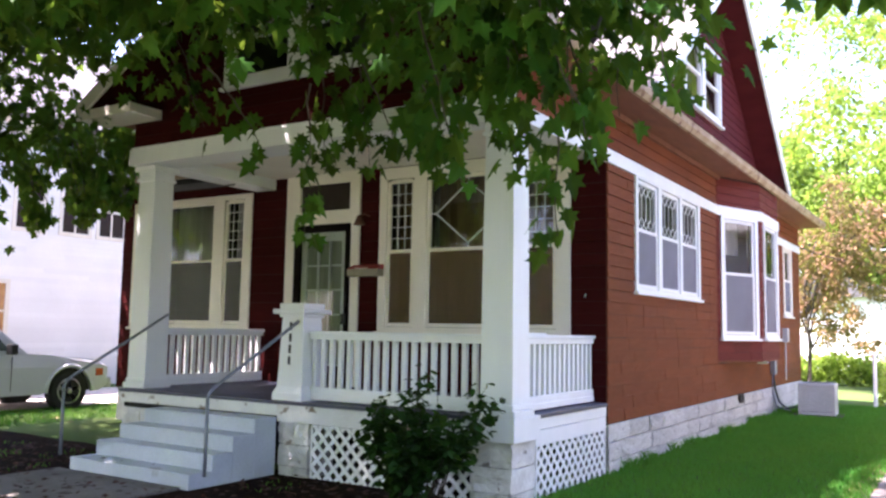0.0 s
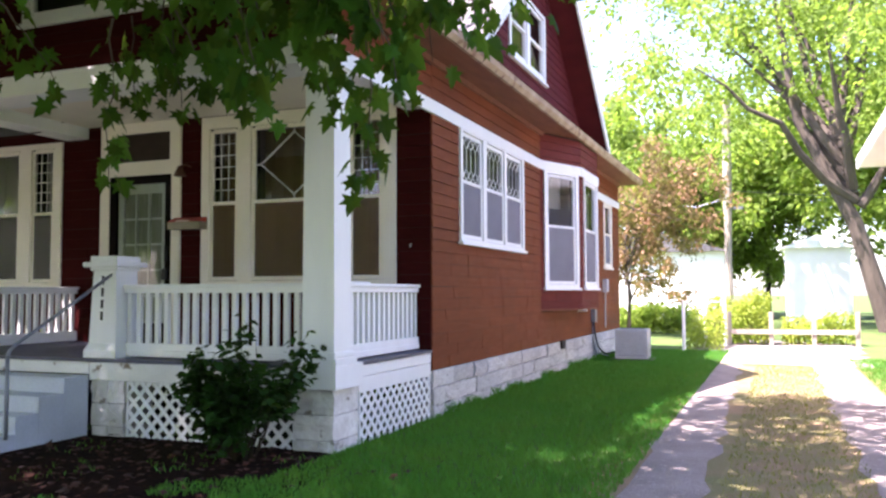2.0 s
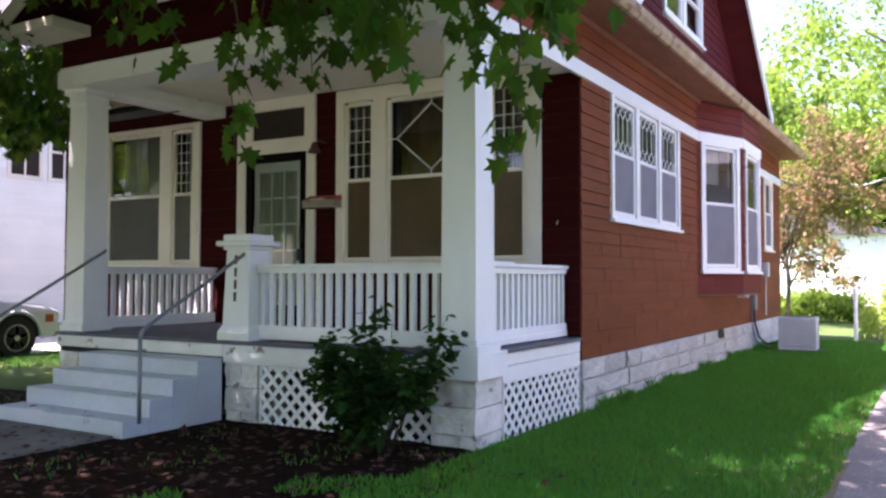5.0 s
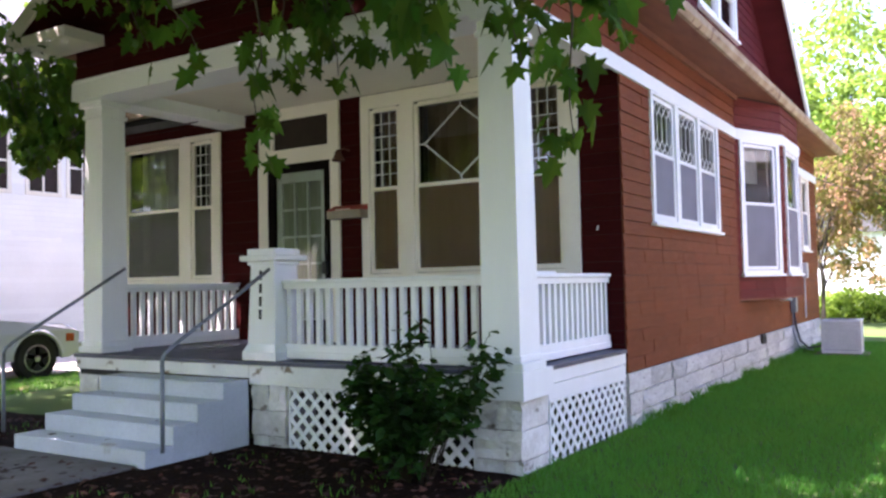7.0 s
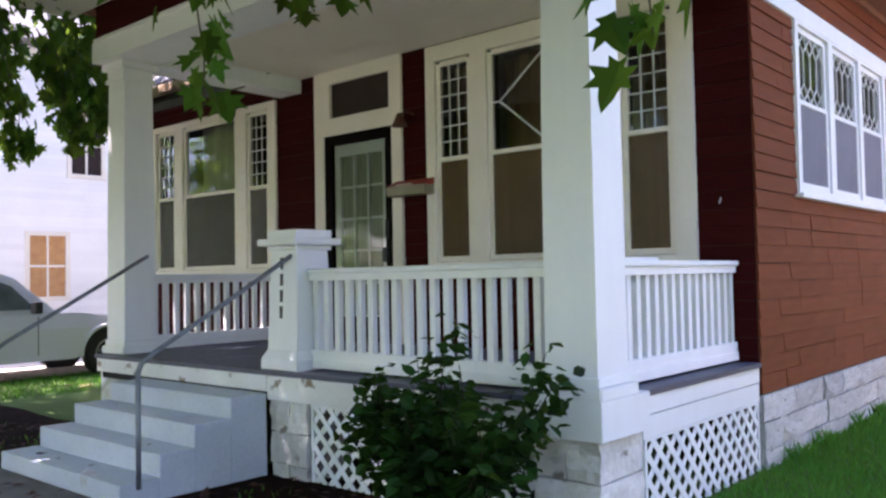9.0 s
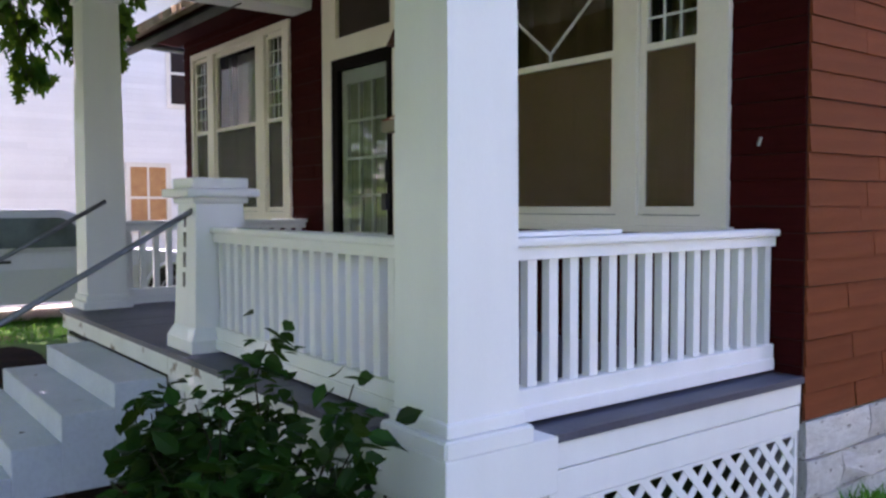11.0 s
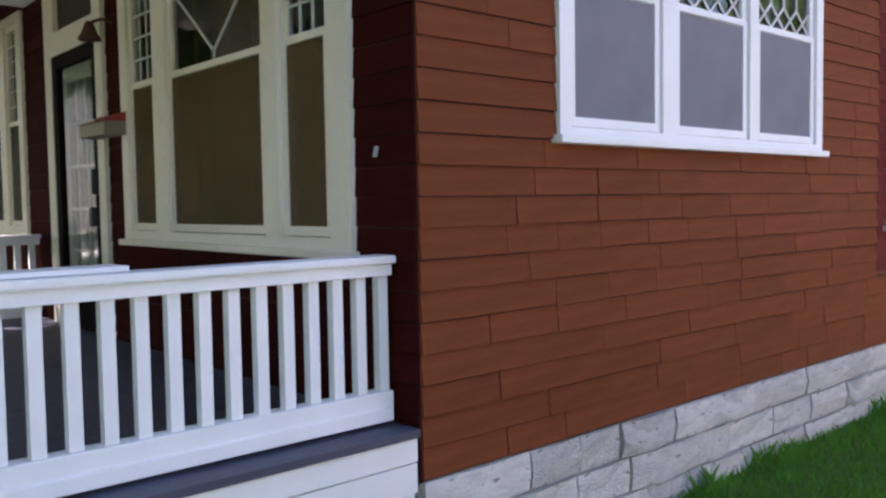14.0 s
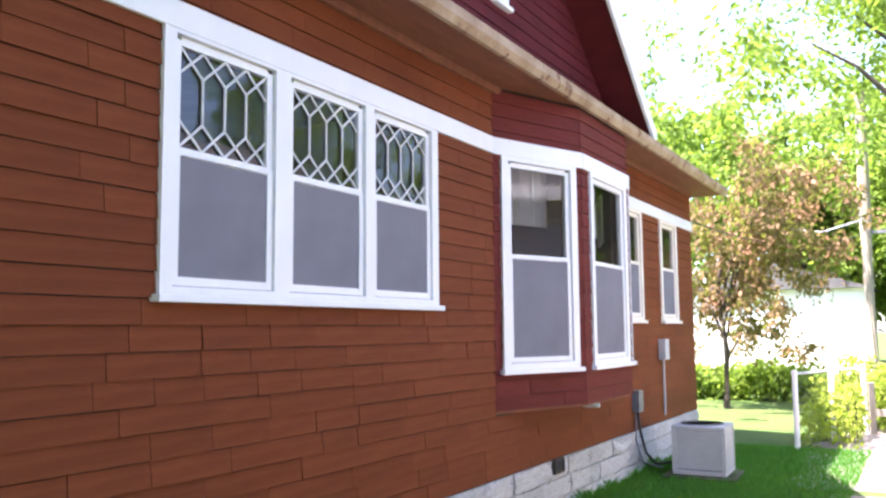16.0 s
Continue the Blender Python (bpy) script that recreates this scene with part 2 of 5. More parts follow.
# ---- helpers for meshes ----
def box(bm, x0, x1, y0, y1, z0, z1):
    v = [bm.verts.new(p) for p in ((x0, y0, z0), (x1, y0, z0), (x1, y1, z0), (x0, y1, z0), (x0, y0, z1), (x1, y0, z1), (x1, y1, z1), (x0, y1, z1))]
    for f in ((0, 3, 2, 1), (4, 5, 6, 7), (0, 1, 5, 4), (1, 2, 6, 5), (2, 3, 7, 6), (3, 0, 4, 7)):
        bm.faces.new([v[i] for i in f])


def boxed(*dims, bevel=0.0):
    bm = bmesh.new()
    for d in dims:
        box(bm, *d)
    if bevel:
        bmesh.ops.bevel(bm, geom=bm.edges[:], offset=bevel, segments=2, affect="EDGES", profile=0.6)
    return bm


def prism(points, lo, hi, axis="z"):
    """A polygon in two coordinates drawn out along the third."""
    bm = bmesh.new()
    put = {"z": lambda a, b, h: (a, b, h), "y": lambda a, b, h: (a, h, b), "x": lambda a, b, h: (h, a, b)}[axis]
    a = [bm.verts.new(put(p, q, lo)) for p, q in points]
    b = [bm.verts.new(put(p, q, hi)) for p, q in points]
    bm.faces.new(a[::-1])
    bm.faces.new(b)
    for i in range(len(a)):
        j = (i + 1) % len(a)
        bm.faces.new((a[i], a[j], b[j], b[i]))
    bmesh.ops.recalc_face_normals(bm, faces=bm.faces[:])
    return bm


def tube(path, radius, sides=8, taper=None):
    bm = bmesh.new()
    rings = []
    path = [Vector(p) for p in path]
    for i, p in enumerate(path):
        d = (path[min(i + 1, len(path) - 1)] - path[max(i - 1, 0)]).normalized()
        q = d.to_track_quat("Z", "Y")
        r = radius if taper is None else radius + (taper - radius) * i / (len(path) - 1)
        rings.append([bm.verts.new(p + q @ Vector((math.cos(a) * r, math.sin(a) * r, 0))) for a in (math.tau * k / sides for k in range(sides))])
    for a, b in zip(rings, rings[1:]):
        for k in range(sides):
            bm.faces.new((a[k], a[(k + 1) % sides], b[(k + 1) % sides], b[k]))
    bm.faces.new(rings[0][::-1])
    bm.faces.new(rings[-1])
    return bm


def join(*bms):
    out = bmesh.new()
    for b in bms:
        me = bpy.data.meshes.new("tmp")
        b.to_mesh(me)
        out.from_mesh(me)
        b.free()
        bpy.data.meshes.remove(me)
    return out


def lathe(profile, sides=24, axis="z"):
    bm = bmesh.new()
    rings = [[bm.verts.new((math.cos(a) * r, math.sin(a) * r, z)) for a in (math.tau * k / sides for k in range(sides))] for r, z in profile]
    for a, b in zip(rings, rings[1:]):
        for k in range(sides):
            bm.faces.new((a[k], a[(k + 1) % sides], b[(k + 1) % sides], b[k]))
    bm.faces.new(rings[0][::-1])
    bm.faces.new(rings[-1])
    if axis == "x":
        bm.transform(Matrix.Rotation(radians(90), 4, "Y"))
    if axis == "y":
        bm.transform(Matrix.Rotation(radians(90), 4, "X"))
    bmesh.ops.recalc_face_normals(bm, faces=bm.faces[:])
    return bm


def mesh_of(name, bm, material, smooth=False):
    me = bpy.data.meshes.new(name)
    bm.to_mesh(me)
    bm.free()
    me.materials.append(material)
    if smooth:
        me.polygons.foreach_set("use_smooth", [True] * len(me.polygons))
    return me


def part(name, bm, material, parent, label="", smooth=False):
    """One mesh, in its parent's own coordinates, linked under it."""
    ob = new(name, mesh_of(name, bm, material, smooth))
    ob.parent = parent
    if label:
        tagged(ob, label)
    return ob


def solid(name, bm, material, label, category, group="", kind="", smooth=False, m=None):
    ob = new(name, mesh_of(name, bm, material, smooth))
    if m is not None:
        ob.matrix_basis = m
    return tagged(ob, label, category, group, kind)


def thing(name, m, label, category, group="", kind=""):
    ob = new(name)
    ob.empty_display_size = 0.1
    ob.matrix_basis = m
    return tagged(ob, label, category, group, kind)


def raw(name, verts, faces, material, parent=None):
    me = bpy.data.meshes.new(name)
    me.from_pydata(verts, [], faces)
    me.materials.append(material)
    ob = new(name, me)
    ob.parent = parent
    return ob


AT = Matrix.Translation
FRONT = Matrix.Identity(4)                      # local x along the front, local y into the house
EAST = pose(0, 0, 0, 0, 0, 90)                  # local x runs back along the side wall, local y into the house


# ---- walls ----
def wall_mesh(length, z0, z1, holes, thick=0.16, x_start=0.0, inset=0.0):
    """A wall with real openings: boxes round the holes (x0, x1, z0, z1)."""
    bm = bmesh.new()
    xs = sorted({x_start, length, *[h[0] for h in holes], *[h[1] for h in holes]})
    for a, b in zip(xs, xs[1:]):
        cuts = sorted((h[2], h[3]) for h in holes if h[0] < (a + b) / 2 < h[1])
        z = z0
        for lo, hi in cuts:
            if lo > z:
                box(bm, a, b, inset, thick, z, lo)
            z = hi
        if z < z1:
            box(bm, a, b, inset, thick, z, z1)
    return bm


def shingle_unit():
    """A wedge one long and one high: thick at the butt, thin at the top."""
    bm = bmesh.new()
    v = [bm.verts.new(p) for p in ((0, -0.020, 0), (1, -0.020, 0), (1, 0.0, 0), (0, 0.0, 0), (0, -0.009, 1), (1, -0.009, 1), (1, 0, 1), (0, 0, 1))]
    for f in ((0, 3, 2, 1), (4, 5, 6, 7), (0, 1, 5, 4), (1, 2, 6, 5), (3, 0, 4, 7)):
        bm.faces.new([v[i] for i in f])
    return bm


def course_spans(length, z0, z1, holes, rng, x_start=0.0, course=0.129, wide=(0.32, 0.85), edges=None):
    """Spans (x0, x1, z) of each shingle, course by course, clear of the holes."""
    z = z0
    while z < z1 - 0.02:
        lo, hi = (x_start, length) if edges is None else edges(z + course / 2)
        free = [(lo, hi)]
        for h in holes:
            if min(z + course, h[3]) - max(z, h[2]) > 0.5 * course:
                nxt = []
                for a, b in free:
                    if h[1] <= a or h[0] >= b:
                        nxt.append((a, b))
                    else:
                        nxt += [(a, h[0])] * (h[0] > a) + [(h[1], b)] * (h[1] < b)
                free = nxt
        for a, b in free:
            x = a
            while x < b - 1e-4:
                w = rng.uniform(*wide)
                e = b if b - x - w < 0.15 else x + w
                yield x, e, z, min(course, z1 - z)
                x = e
        z += course


def shingle_skin(parent, spans, material, rng, butt=0.019):
    """Many shingles joined in one skin of the wall."""
    verts, faces = [], []
    for a, b, z, h in spans:
        # h stops short: the dark sheathing draws a shadow line under each butt
        k, t, g, h = len(verts), butt + rng.uniform(-0.002, 0.002), 0.002, h - rng.uniform(0.003, 0.006)
        verts += [(a + g, -t, z), (b - g, -t, z), (b - g, 0, z), (a + g, 0, z), (a + g, -0.009, z + h), (b - g, -0.009, z + h)]
        faces += [(k, k + 3, k + 2, k + 1), (k, k + 1, k + 5, k + 4), (k + 1, k + 2, k + 5), (k + 3, k, k + 4)]
    ob = raw("shingles", verts, faces, material, parent)
    tagged(ob, kind="stuff")
    return ob


PENDING = []                                    # walls whose single shingles are laid at the end of the file


def shingle_parts(parent, spans, material, rng, thick=1.0):
    """Each shingle an object of its own on one shared wedge."""
    unit = mesh_of("shingle", shingle_unit(), material)
    for a, b, z, h in spans:
        s = new("shingle", unit)
        s.parent = parent
        g = 0.0018 + (rng.random() < 0.3) * 0.0015
        # each wedge ends low, leaving a dark slit as the butt shadow
        s.matrix_basis = AT((a + g, 0, z + rng.uniform(-0.002, 0.002))) @ Matrix.Diagonal((b - a - 2 * g, thick * rng.uniform(0.85, 1.15), h - rng.uniform(0.003, 0.006), 1))


# ---- windows ----
def bar(bm, a, b, w, y0, y1):
    """A flat bar in the window's plane from a to b (x, z)."""
    d = Vector((b[0] - a[0], b[1] - a[1])).normalized() * (w / 2)
    n = (-d.y, d.x)
    pts = [(a[0] + n[0], a[1] + n[1]), (a[0] - n[0], a[1] - n[1]), (b[0] - n[0], b[1] - n[1]), (b[0] + n[0], b[1] + n[1])]
    lo = [bm.verts.new((x, y0, z)) for x, z in pts]
    hi = [bm.verts.new((x, y1, z)) for x, z in pts]
    bm.faces.new(lo)
    bm.faces.new(hi[::-1])
    for i in range(4):
        j = (i + 1) % 4
        bm.faces.new((lo[j], lo[i], hi[i], hi[j]))


def sheet(x0, x1, y, z0, z1):
    """A pane of thin glass that faces out."""
    bm = bmesh.new()
    bm.faces.new([bm.verts.new(p) for p in ((x0, y, z0), (x1, y, z0), (x1, y, z1), (x0, y, z1))])
    return bm


def leading(kind, x0, x1, z0, z1):
    bm = bmesh.new()
    w, h = x1 - x0, z1 - z0
    y0, y1 = -0.004, 0.006
    if kind == "grid":
        for i in range(1, 3):
            bar(bm, (x0 + w * i / 3, z0), (x0 + w * i / 3, z1), 0.012, y0, y1)
        for i in range(1, 6):
            bar(bm, (x0, z0 + h * i / 6), (x1, z0 + h * i / 6), 0.012, y0 + 0.001, y1 - 0.001)
    if kind == "diamond":
        c, m = (x0 + w / 2, z0 + h / 2), 0.055
        pts = [(x0 + m * 1.4, c[1]), (c[0], z1 - m), (x1 - m * 1.4, c[1]), (c[0], z0 + m * 0.9)]
        for a, b in zip(pts, pts[1:] + pts[:1]):
            bar(bm, a, b, 0.016, y0, y1)
        bar(bm, (x0, c[1]), pts[0], 0.016, y0, y1)
        bar(bm, pts[2], (x1, c[1]), 0.016, y0, y1)
        bar(bm, (c[0], z0), pts[3], 0.016, y0, y1)
        bar(bm, (c[0], z1), pts[1], 0.016, y0, y1)
    if kind == "hex":
        n = 4
        s, dz, t = w / n, h * 0.135, 0.0135
        for i in range(1, n):
            bar(bm, (x0 + s * i, z0 + 2 * dz), (x0 + s * i, z1 - 2 * dz), t, y0, y1)
        for base, sgn in ((z0, 1), (z1, -1)):
            for i in range(n):
                a, m, b = x0 + s * i, x0 + s * (i + 0.5), x0 + s * (i + 1)
                for p, q in (((a, 0), (m, 1)), ((b, 0), (m, 1)), ((m, 1), (a, 2)), ((m, 1), (b, 2))):
                    bar(bm, (p[0], base + sgn * p[1] * dz), (q[0], base + sgn * q[1] * dz), t, y0 + 0.0005 * i, y1)
    return bm


def window(name, m, x0, x1, z0, z1, lights, zb, zm, zt, patterns, label, trim=None, screens=None, sill=True, blind=None, screen=None, cloth=None):
    """A cased group of sash windows in a wall's own coordinates; lights are the glass spans along the wall."""
    trim = trim or M_WHITE
    w = thing(name, m, label, "window", kind="structure")
    holes = [(a - 0.05, b + 0.05, zb - 0.05, zt + 0.05) for a, b in lights]
    part("casing", wall_mesh(x1, z0, z1, holes, 0.03, x0, -0.038), trim, w)
    if sill:
        part("sill", boxed((x0 - 0.03, x1 + 0.03, -0.075, 0.0, z0 - 0.035, z0 + 0.004), bevel=0.006), trim, w)
    for i, (a, b) in enumerate(lights):
        for k, (lo, hi) in enumerate(((zb, zm - 0.02), (zm + 0.02, zt))):
            fr, yo = 0.045, -0.020 if k == 0 else -0.012
            bm = boxed((a - fr, a, yo, 0.03, lo - fr, hi + fr * 0.6), (b, b + fr, yo, 0.03, lo - fr, hi + fr * 0.6),
                       (a, b, yo, 0.03, lo - fr, lo), (a, b, yo, 0.03, hi, hi + fr * 0.6 if k == 0 else hi + fr))
            s = part("sash", bm, trim, w)
            g = part("pane", sheet(a, b, 0.010, lo, hi), M_GLASS, s, "clear old window glass")
            g.visible_shadow = False
            pat = patterns[i] if k == 1 else None
            if pat:
                part("leading", leading(pat, a, b, lo, hi), M_LEAD, s, "white leaded bars")
            if k == 0 and (screens is None or screens[i]):
                part("screen", boxed((a, b, -0.012, -0.010, lo, hi)), screen or M_SCREEN, s, "grey fly screen")
    if blind:
        bm = bmesh.new()
        for a, b in lights:
            n = 14
            pts = [(a - 0.04 + (b - a + 0.08) * j / n, 0.26 + 0.02 * math.sin(j * 2.4)) for j in range(n + 1)]
            for (p, q), (r, s2) in zip(pts, pts[1:]):
                lo, hi = blind
                bm.faces.new([bm.verts.new(v) for v in ((p, q, lo), (r, s2, lo), (r, s2, hi), (p, q, hi))])
        part("curtain", bm, cloth or M_CURTAIN, w, "hanging window curtain, the tan one standing in for reflections")
    return holes


RNG = random.Random(7)
Z_SID, Z_TOP, FLOOR = 0.52, 3.92, 0.735

# side wall: triple window, bay opening, two single windows
SW = [(0.97, 1.62), (1.85, 2.52), (2.72, 3.39)]
h_side = window("window_1", EAST, 0.84, 3.53, 1.955, 3.31, SW, 2.05, 2.69, 3.24, ["hex"] * 3,
                "white triple window with leaded upper sashes", blind=(1.95, 2.74))
h_side += window("window_2", EAST, 8.12, 8.86, 1.88, 3.31, [(8.24, 8.74)], 1.98, 2.62, 3.22, [None],
                 "single cream sash window in the side wall", trim=M_CREAM, blind=(2.5, 3.3))
h_side += window("window_3", EAST, 9.72, 10.62, 1.88, 3.31, [(9.86, 10.48)], 1.98, 2.62, 3.22, [None],
                 "single cream sash window near the back corner", trim=M_CREAM, blind=(2.5, 3.3))
bay_hole = (4.75, 7.7, 1.15, 3.9)
wall_east = solid("wall_east", wall_mesh(11.6, 0.5, 3.96, h_side + [bay_hole], x_start=0.003), M_SHEATH, "red-brown shingled side wall of the house", "wall", kind="structure", m=EAST)
skip = [(0.84, 3.53, 1.955, 3.31), (8.12, 8.86, 1.88, 3.31), (9.72, 10.62, 1.88, 3.31), (4.52, 8.0, 1.08, 3.9)]
side_spans = list(course_spans(11.6, Z_SID, 3.9, skip, RNG, x_start=0.0))

# front wall: door, triple window on the porch, triple window on the wing
FW = [(-2.86, -2.54), (-2.26, -1.20), (-0.95, -0.62)]
h_front = window("window_4", FRONT, -3.02, -0.41, 1.44, 3.50, FW, 1.55, 2.44, 3.30, ["grid", "diamond", "grid"],
                 "cream porch window with leaded upper sashes", trim=M_CREAM, screen=M_SCREEN_P, blind=(1.50, 3.34), cloth=M_REFLECT_TAN)
LW = [(-7.70, -7.36), (-7.08, -6.06), (-5.76, -5.45)]
h_front += window("window_5", FRONT, -7.82, -5.27, 1.44, 3.36, LW, 1.55, 2.42, 3.24, ["grid", None, "grid"],
                  "cream triple window beside the porch", trim=M_CREAM, screen=M_SCREEN_W, blind=(1.50, 3.3))
door_hole = (-4.45, -3.47, FLOOR, 2.84)
transom_hole = (-4.36, -3.50, 3.02, 3.38)
front_holes = h_front + [door_hole, transom_hole]
wall_front = solid("wall_front", wall_mesh(-0.003, 0.5, 3.96, front_holes, 0.16, -8.1), M_SHEATH, "maroon shingled front wall, darkened for the shade under the porch", "wall", kind="structure")
skip_f = [(-3.02, -0.41, 1.44, 3.50), (-7.82, -5.27, 1.44, 3.36), (-4.60, -3.34, 0.7, 3.5)]
PENDING.append((wall_front, list(course_spans(-0.001, Z_SID, 3.6, skip_f, RNG, x_start=-8.1)), M_MAROON_SHADED, 0.62))

# the rest of the shell and the dim room inside
solid("wall_west", boxed((-8.1, -7.94, 0.16, 8.4, 0.0, 4.0)), M_SHEATH, "red-brown wall on the far side", "wall", kind="structure")
solid("wall_north", boxed((-7.94, -0.16, 11.44, 11.6, 0.0, 4.0)), M_SHEATH, "red-brown back wall of the house", "wall", kind="structure")
solid("floor", boxed((-7.94, -0.16, 0.16, 11.44, 0.55, 0.73)), mat("dark_floorboards", (0.10, 0.06, 0.04), rough=0.5), "dark wooden room floor", "floor", kind="structure")
solid("ceiling", boxed((-7.94, -0.16, 0.16, 11.44, 3.72, 3.80)), M_ROOM, "plain plaster room ceiling", "ceiling", kind="structure")
solid("wall_inner", boxed((-7.94, -0.17, 4.15, 4.27, 0.73, 3.72)), M_ROOM, "plain plaster inner wall", "wall", kind="structure")
solid("wall_inner_2", boxed((-4.95, -4.85, 0.17, 4.15, 0.73, 3.72)), M_ROOM, "plain plaster inner wall", "wall", kind="structure")

# bay
BAY = [(0.0, 4.52), (0.42, 5.58), (0.42, 7.0), (0.0, 8.0)]
bay_walls = []
for i, (p, q) in enumerate(zip(BAY, BAY[1:])):
    ln = math.dist(p, q)
    m = pose(p[0], p[1], 0, 0, 0, math.degrees(math.atan2(q[1] - p[1], q[0] - p[0])))
    lights = {0: [(0.22, 0.92)], 1: [(0.32, 1.18)], 2: [(0.2, 0.86)]}[i]
    x0, x1 = lights[0][0] - 0.13, lights[0][1] + 0.13
    hb = window(f"window_{6 + i}", m, x0, x1, 1.42, 3.31, lights, 1.53, 2.42, 3.22, [None], "white sash window of the bay", blind=(2.75, 3.3))
    wb = solid("wall_bay", wall_mesh(ln, 1.08, 3.93, hb, 0.10), M_SHEATH, "red-brown shingled wall of the bay", "wall", kind="structure", m=m)
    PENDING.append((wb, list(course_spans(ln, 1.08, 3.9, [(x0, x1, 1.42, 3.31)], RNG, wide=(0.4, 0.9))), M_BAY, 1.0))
    t = solid("trim_band", boxed((0.0, ln, -0.040, 0.0, 3.31, 3.46), bevel=0.004), M_WHITE, "white frieze board round the bay", "trim", kind="structure", m=m)
solid("bay_floor", prism([(-0.1, 4.56), (0.0, 4.56), (0.40, 5.59), (0.40, 6.98), (0.0, 7.95), (-0.1, 7.95)], 1.05, 1.10), M_SOFFIT, "brown boarded underside of the bay", "trim", kind="structure")
# frieze boards
for a, b in ((-2.13, 4.5), (8.02, 11.6)):
    solid("trim_band", boxed((a, b, -0.040, 0.0, 3.312, 3.46), bevel=0.004), M_WHITE, "white frieze board along the side wall", "trim", kind="structure", m=EAST)
solid("trim_crown", boxed((-2.13, 11.6, -0.05, 0.0, 3.86, 3.93), bevel=0.008), M_SOFFIT, "brown crown strip under the eave", "trim", kind="structure", m=EAST)
solid("wall_porch_side", boxed((-2.13, -0.0, 0.0, 0.1, 3.46, 3.95)), M_SHEATH, "brown shingled upper porch side", "wall", kind="structure", m=EAST)
pw = bpy.data.objects["wall_porch_side"]
shingle_skin(pw, course_spans(0.0, 3.46, 3.86, [], RNG, x_start=-2.13), M_SIDING_J, RNG)

# foundation stones
def stones(parent, length, z0, z1, rng, x_start=0.0, rows=2, wide=(0.35, 0.75)):
    hgt = (z1 - z0) / rows
    meshes = []
    for k in range(5):
        bm = boxed((0, 1, 0, 1, 0, 1))
        bmesh.ops.subdivide_edges(bm, edges=bm.edges[:], cuts=1, use_grid_fill=True)
        for v in bm.verts:
            if v.co.y < 0.5:
                mid = 0.25 < v.co.x < 0.75 or 0.25 < v.co.z < 0.75
                v.co.y -= rng.uniform(0.0, 0.45) if mid else -0.1
        meshes.append(mesh_of("stone", bm, M_STONE))
    for r in range(rows):
        x = x_start
        while x < length - 0.01:
            w = rng.uniform(*wide)
            w = length - x if length - x - w < 0.2 else w
            s = new("stone", rng.choice(meshes))
            s.parent = parent
            g = 0.006
            s.matrix_basis = AT((x + g, -0.045 + rng.uniform(-0.008, 0.008), z0 + r * hgt + g)) @ Matrix.Diagonal((w - 2 * g, 0.05, hgt - 2 * g, 1))
            x += w


found = solid("foundation", boxed((0.0, 11.6, 0.0, 0.3, -0.2, 0.515)), M_MORTAR, "whitewashed stone foundation under the side wall", "foundation", kind="structure", m=EAST @ AT((0, 0.02, 0)))
solid("foundation_front", boxed((-8.1, -5.15, 0.03, 0.3, -0.2, 0.515)), M_STONE, "whitewashed stone foundation of the wing", "foundation", kind="structure")

# ---- porch ----
PF = -2.15
deck = thing("porch_floor", AT((0, 0, 0)), "grey painted board porch floor", "porch floor", kind="structure")
x = -5.13
while x < 0.0:
    e = 0.022 if x + 0.19 > 0.022 else x + 0.095
    part("plank", boxed((x + 0.0012, e - 0.0012, PF - 0.03, -0.018, FLOOR - 0.032, FLOOR + RNG.uniform(-0.001, 0.001))), M_DECK, deck)
    x = e
# one solid black block stands for the joists and the shade round them
solid("porch_frame", boxed((-5.10, -0.03, PF + 0.03, -0.02, 0.53, 0.700)), M_DARK, "black block for the joists and shade under the porch floor", "porch frame", kind="structure")
fas = thing("porch_fascia", AT((0, 0, 0)), "worn white fascia boards round the porch floor", "fascia", kind="structure")
part("board", boxed((-5.12, -2.66, PF - 0.01, PF + 0.03, 0.585, 0.700), bevel=0.004), M_WORN, fas)
part("board", boxed((-2.655, -0.40, PF - 0.01, PF + 0.03, 0.53, 0.700), bevel=0.004), M_WORN, fas)
part("board", boxed((-0.03, 0.006, -1.70, -0.022, 0.600, 0.700), bevel=0.004), M_WHITE, fas)
part("board", boxed((-0.03, 0.002, -1.70, -0.022, 0.47, 0.594), bevel=0.004), M_WHITE, fas)
part("board", boxed((-5.13, -5.09, PF + 0.03, -0.022, 0.50, 0.700), bevel=0.004), M_WORN, fas)


def pier(x0, x1, y0, y1, z1, rows, label):
    p = thing("stone_pier", AT(((x0 + x1) / 2, (y0 + y1) / 2, 0)), label, "pier", kind="structure")
    w, d = (x1 - x0) / 2, (y1 - y0) / 2
    part("core", boxed((-w + 0.02, w - 0.02, -d + 0.02, d - 0.02, -0.15, z1 - 0.002)), M_MORTAR, p)
    for r in range(rows):
        a, b = -0.12 + (z1 + 0.12) * r / rows, -0.12 + (z1 + 0.12) * (r + 1) / rows
        cut = RNG.choice((0.0, -0.3, 0.25)) * w
        spans = ((-w, w),) if r % 2 else ((-w, cut), (cut, w))
        for u, v in spans:
            bm = boxed((u + 0.004, v - 0.004, -d, d, a + 0.005, b - 0.005))
            bmesh.ops.subdivide_edges(bm, edges=bm.edges[:], cuts=2, use_grid_fill=True)
            for vt in bm.verts:
                vt.co += Vector((RNG.uniform(-0.007, 0.007), RNG.uniform(-0.012, 0.012), RNG.uniform(-0.003, 0.003)))
            part("stone", bm, M_STONE, p)
    return p


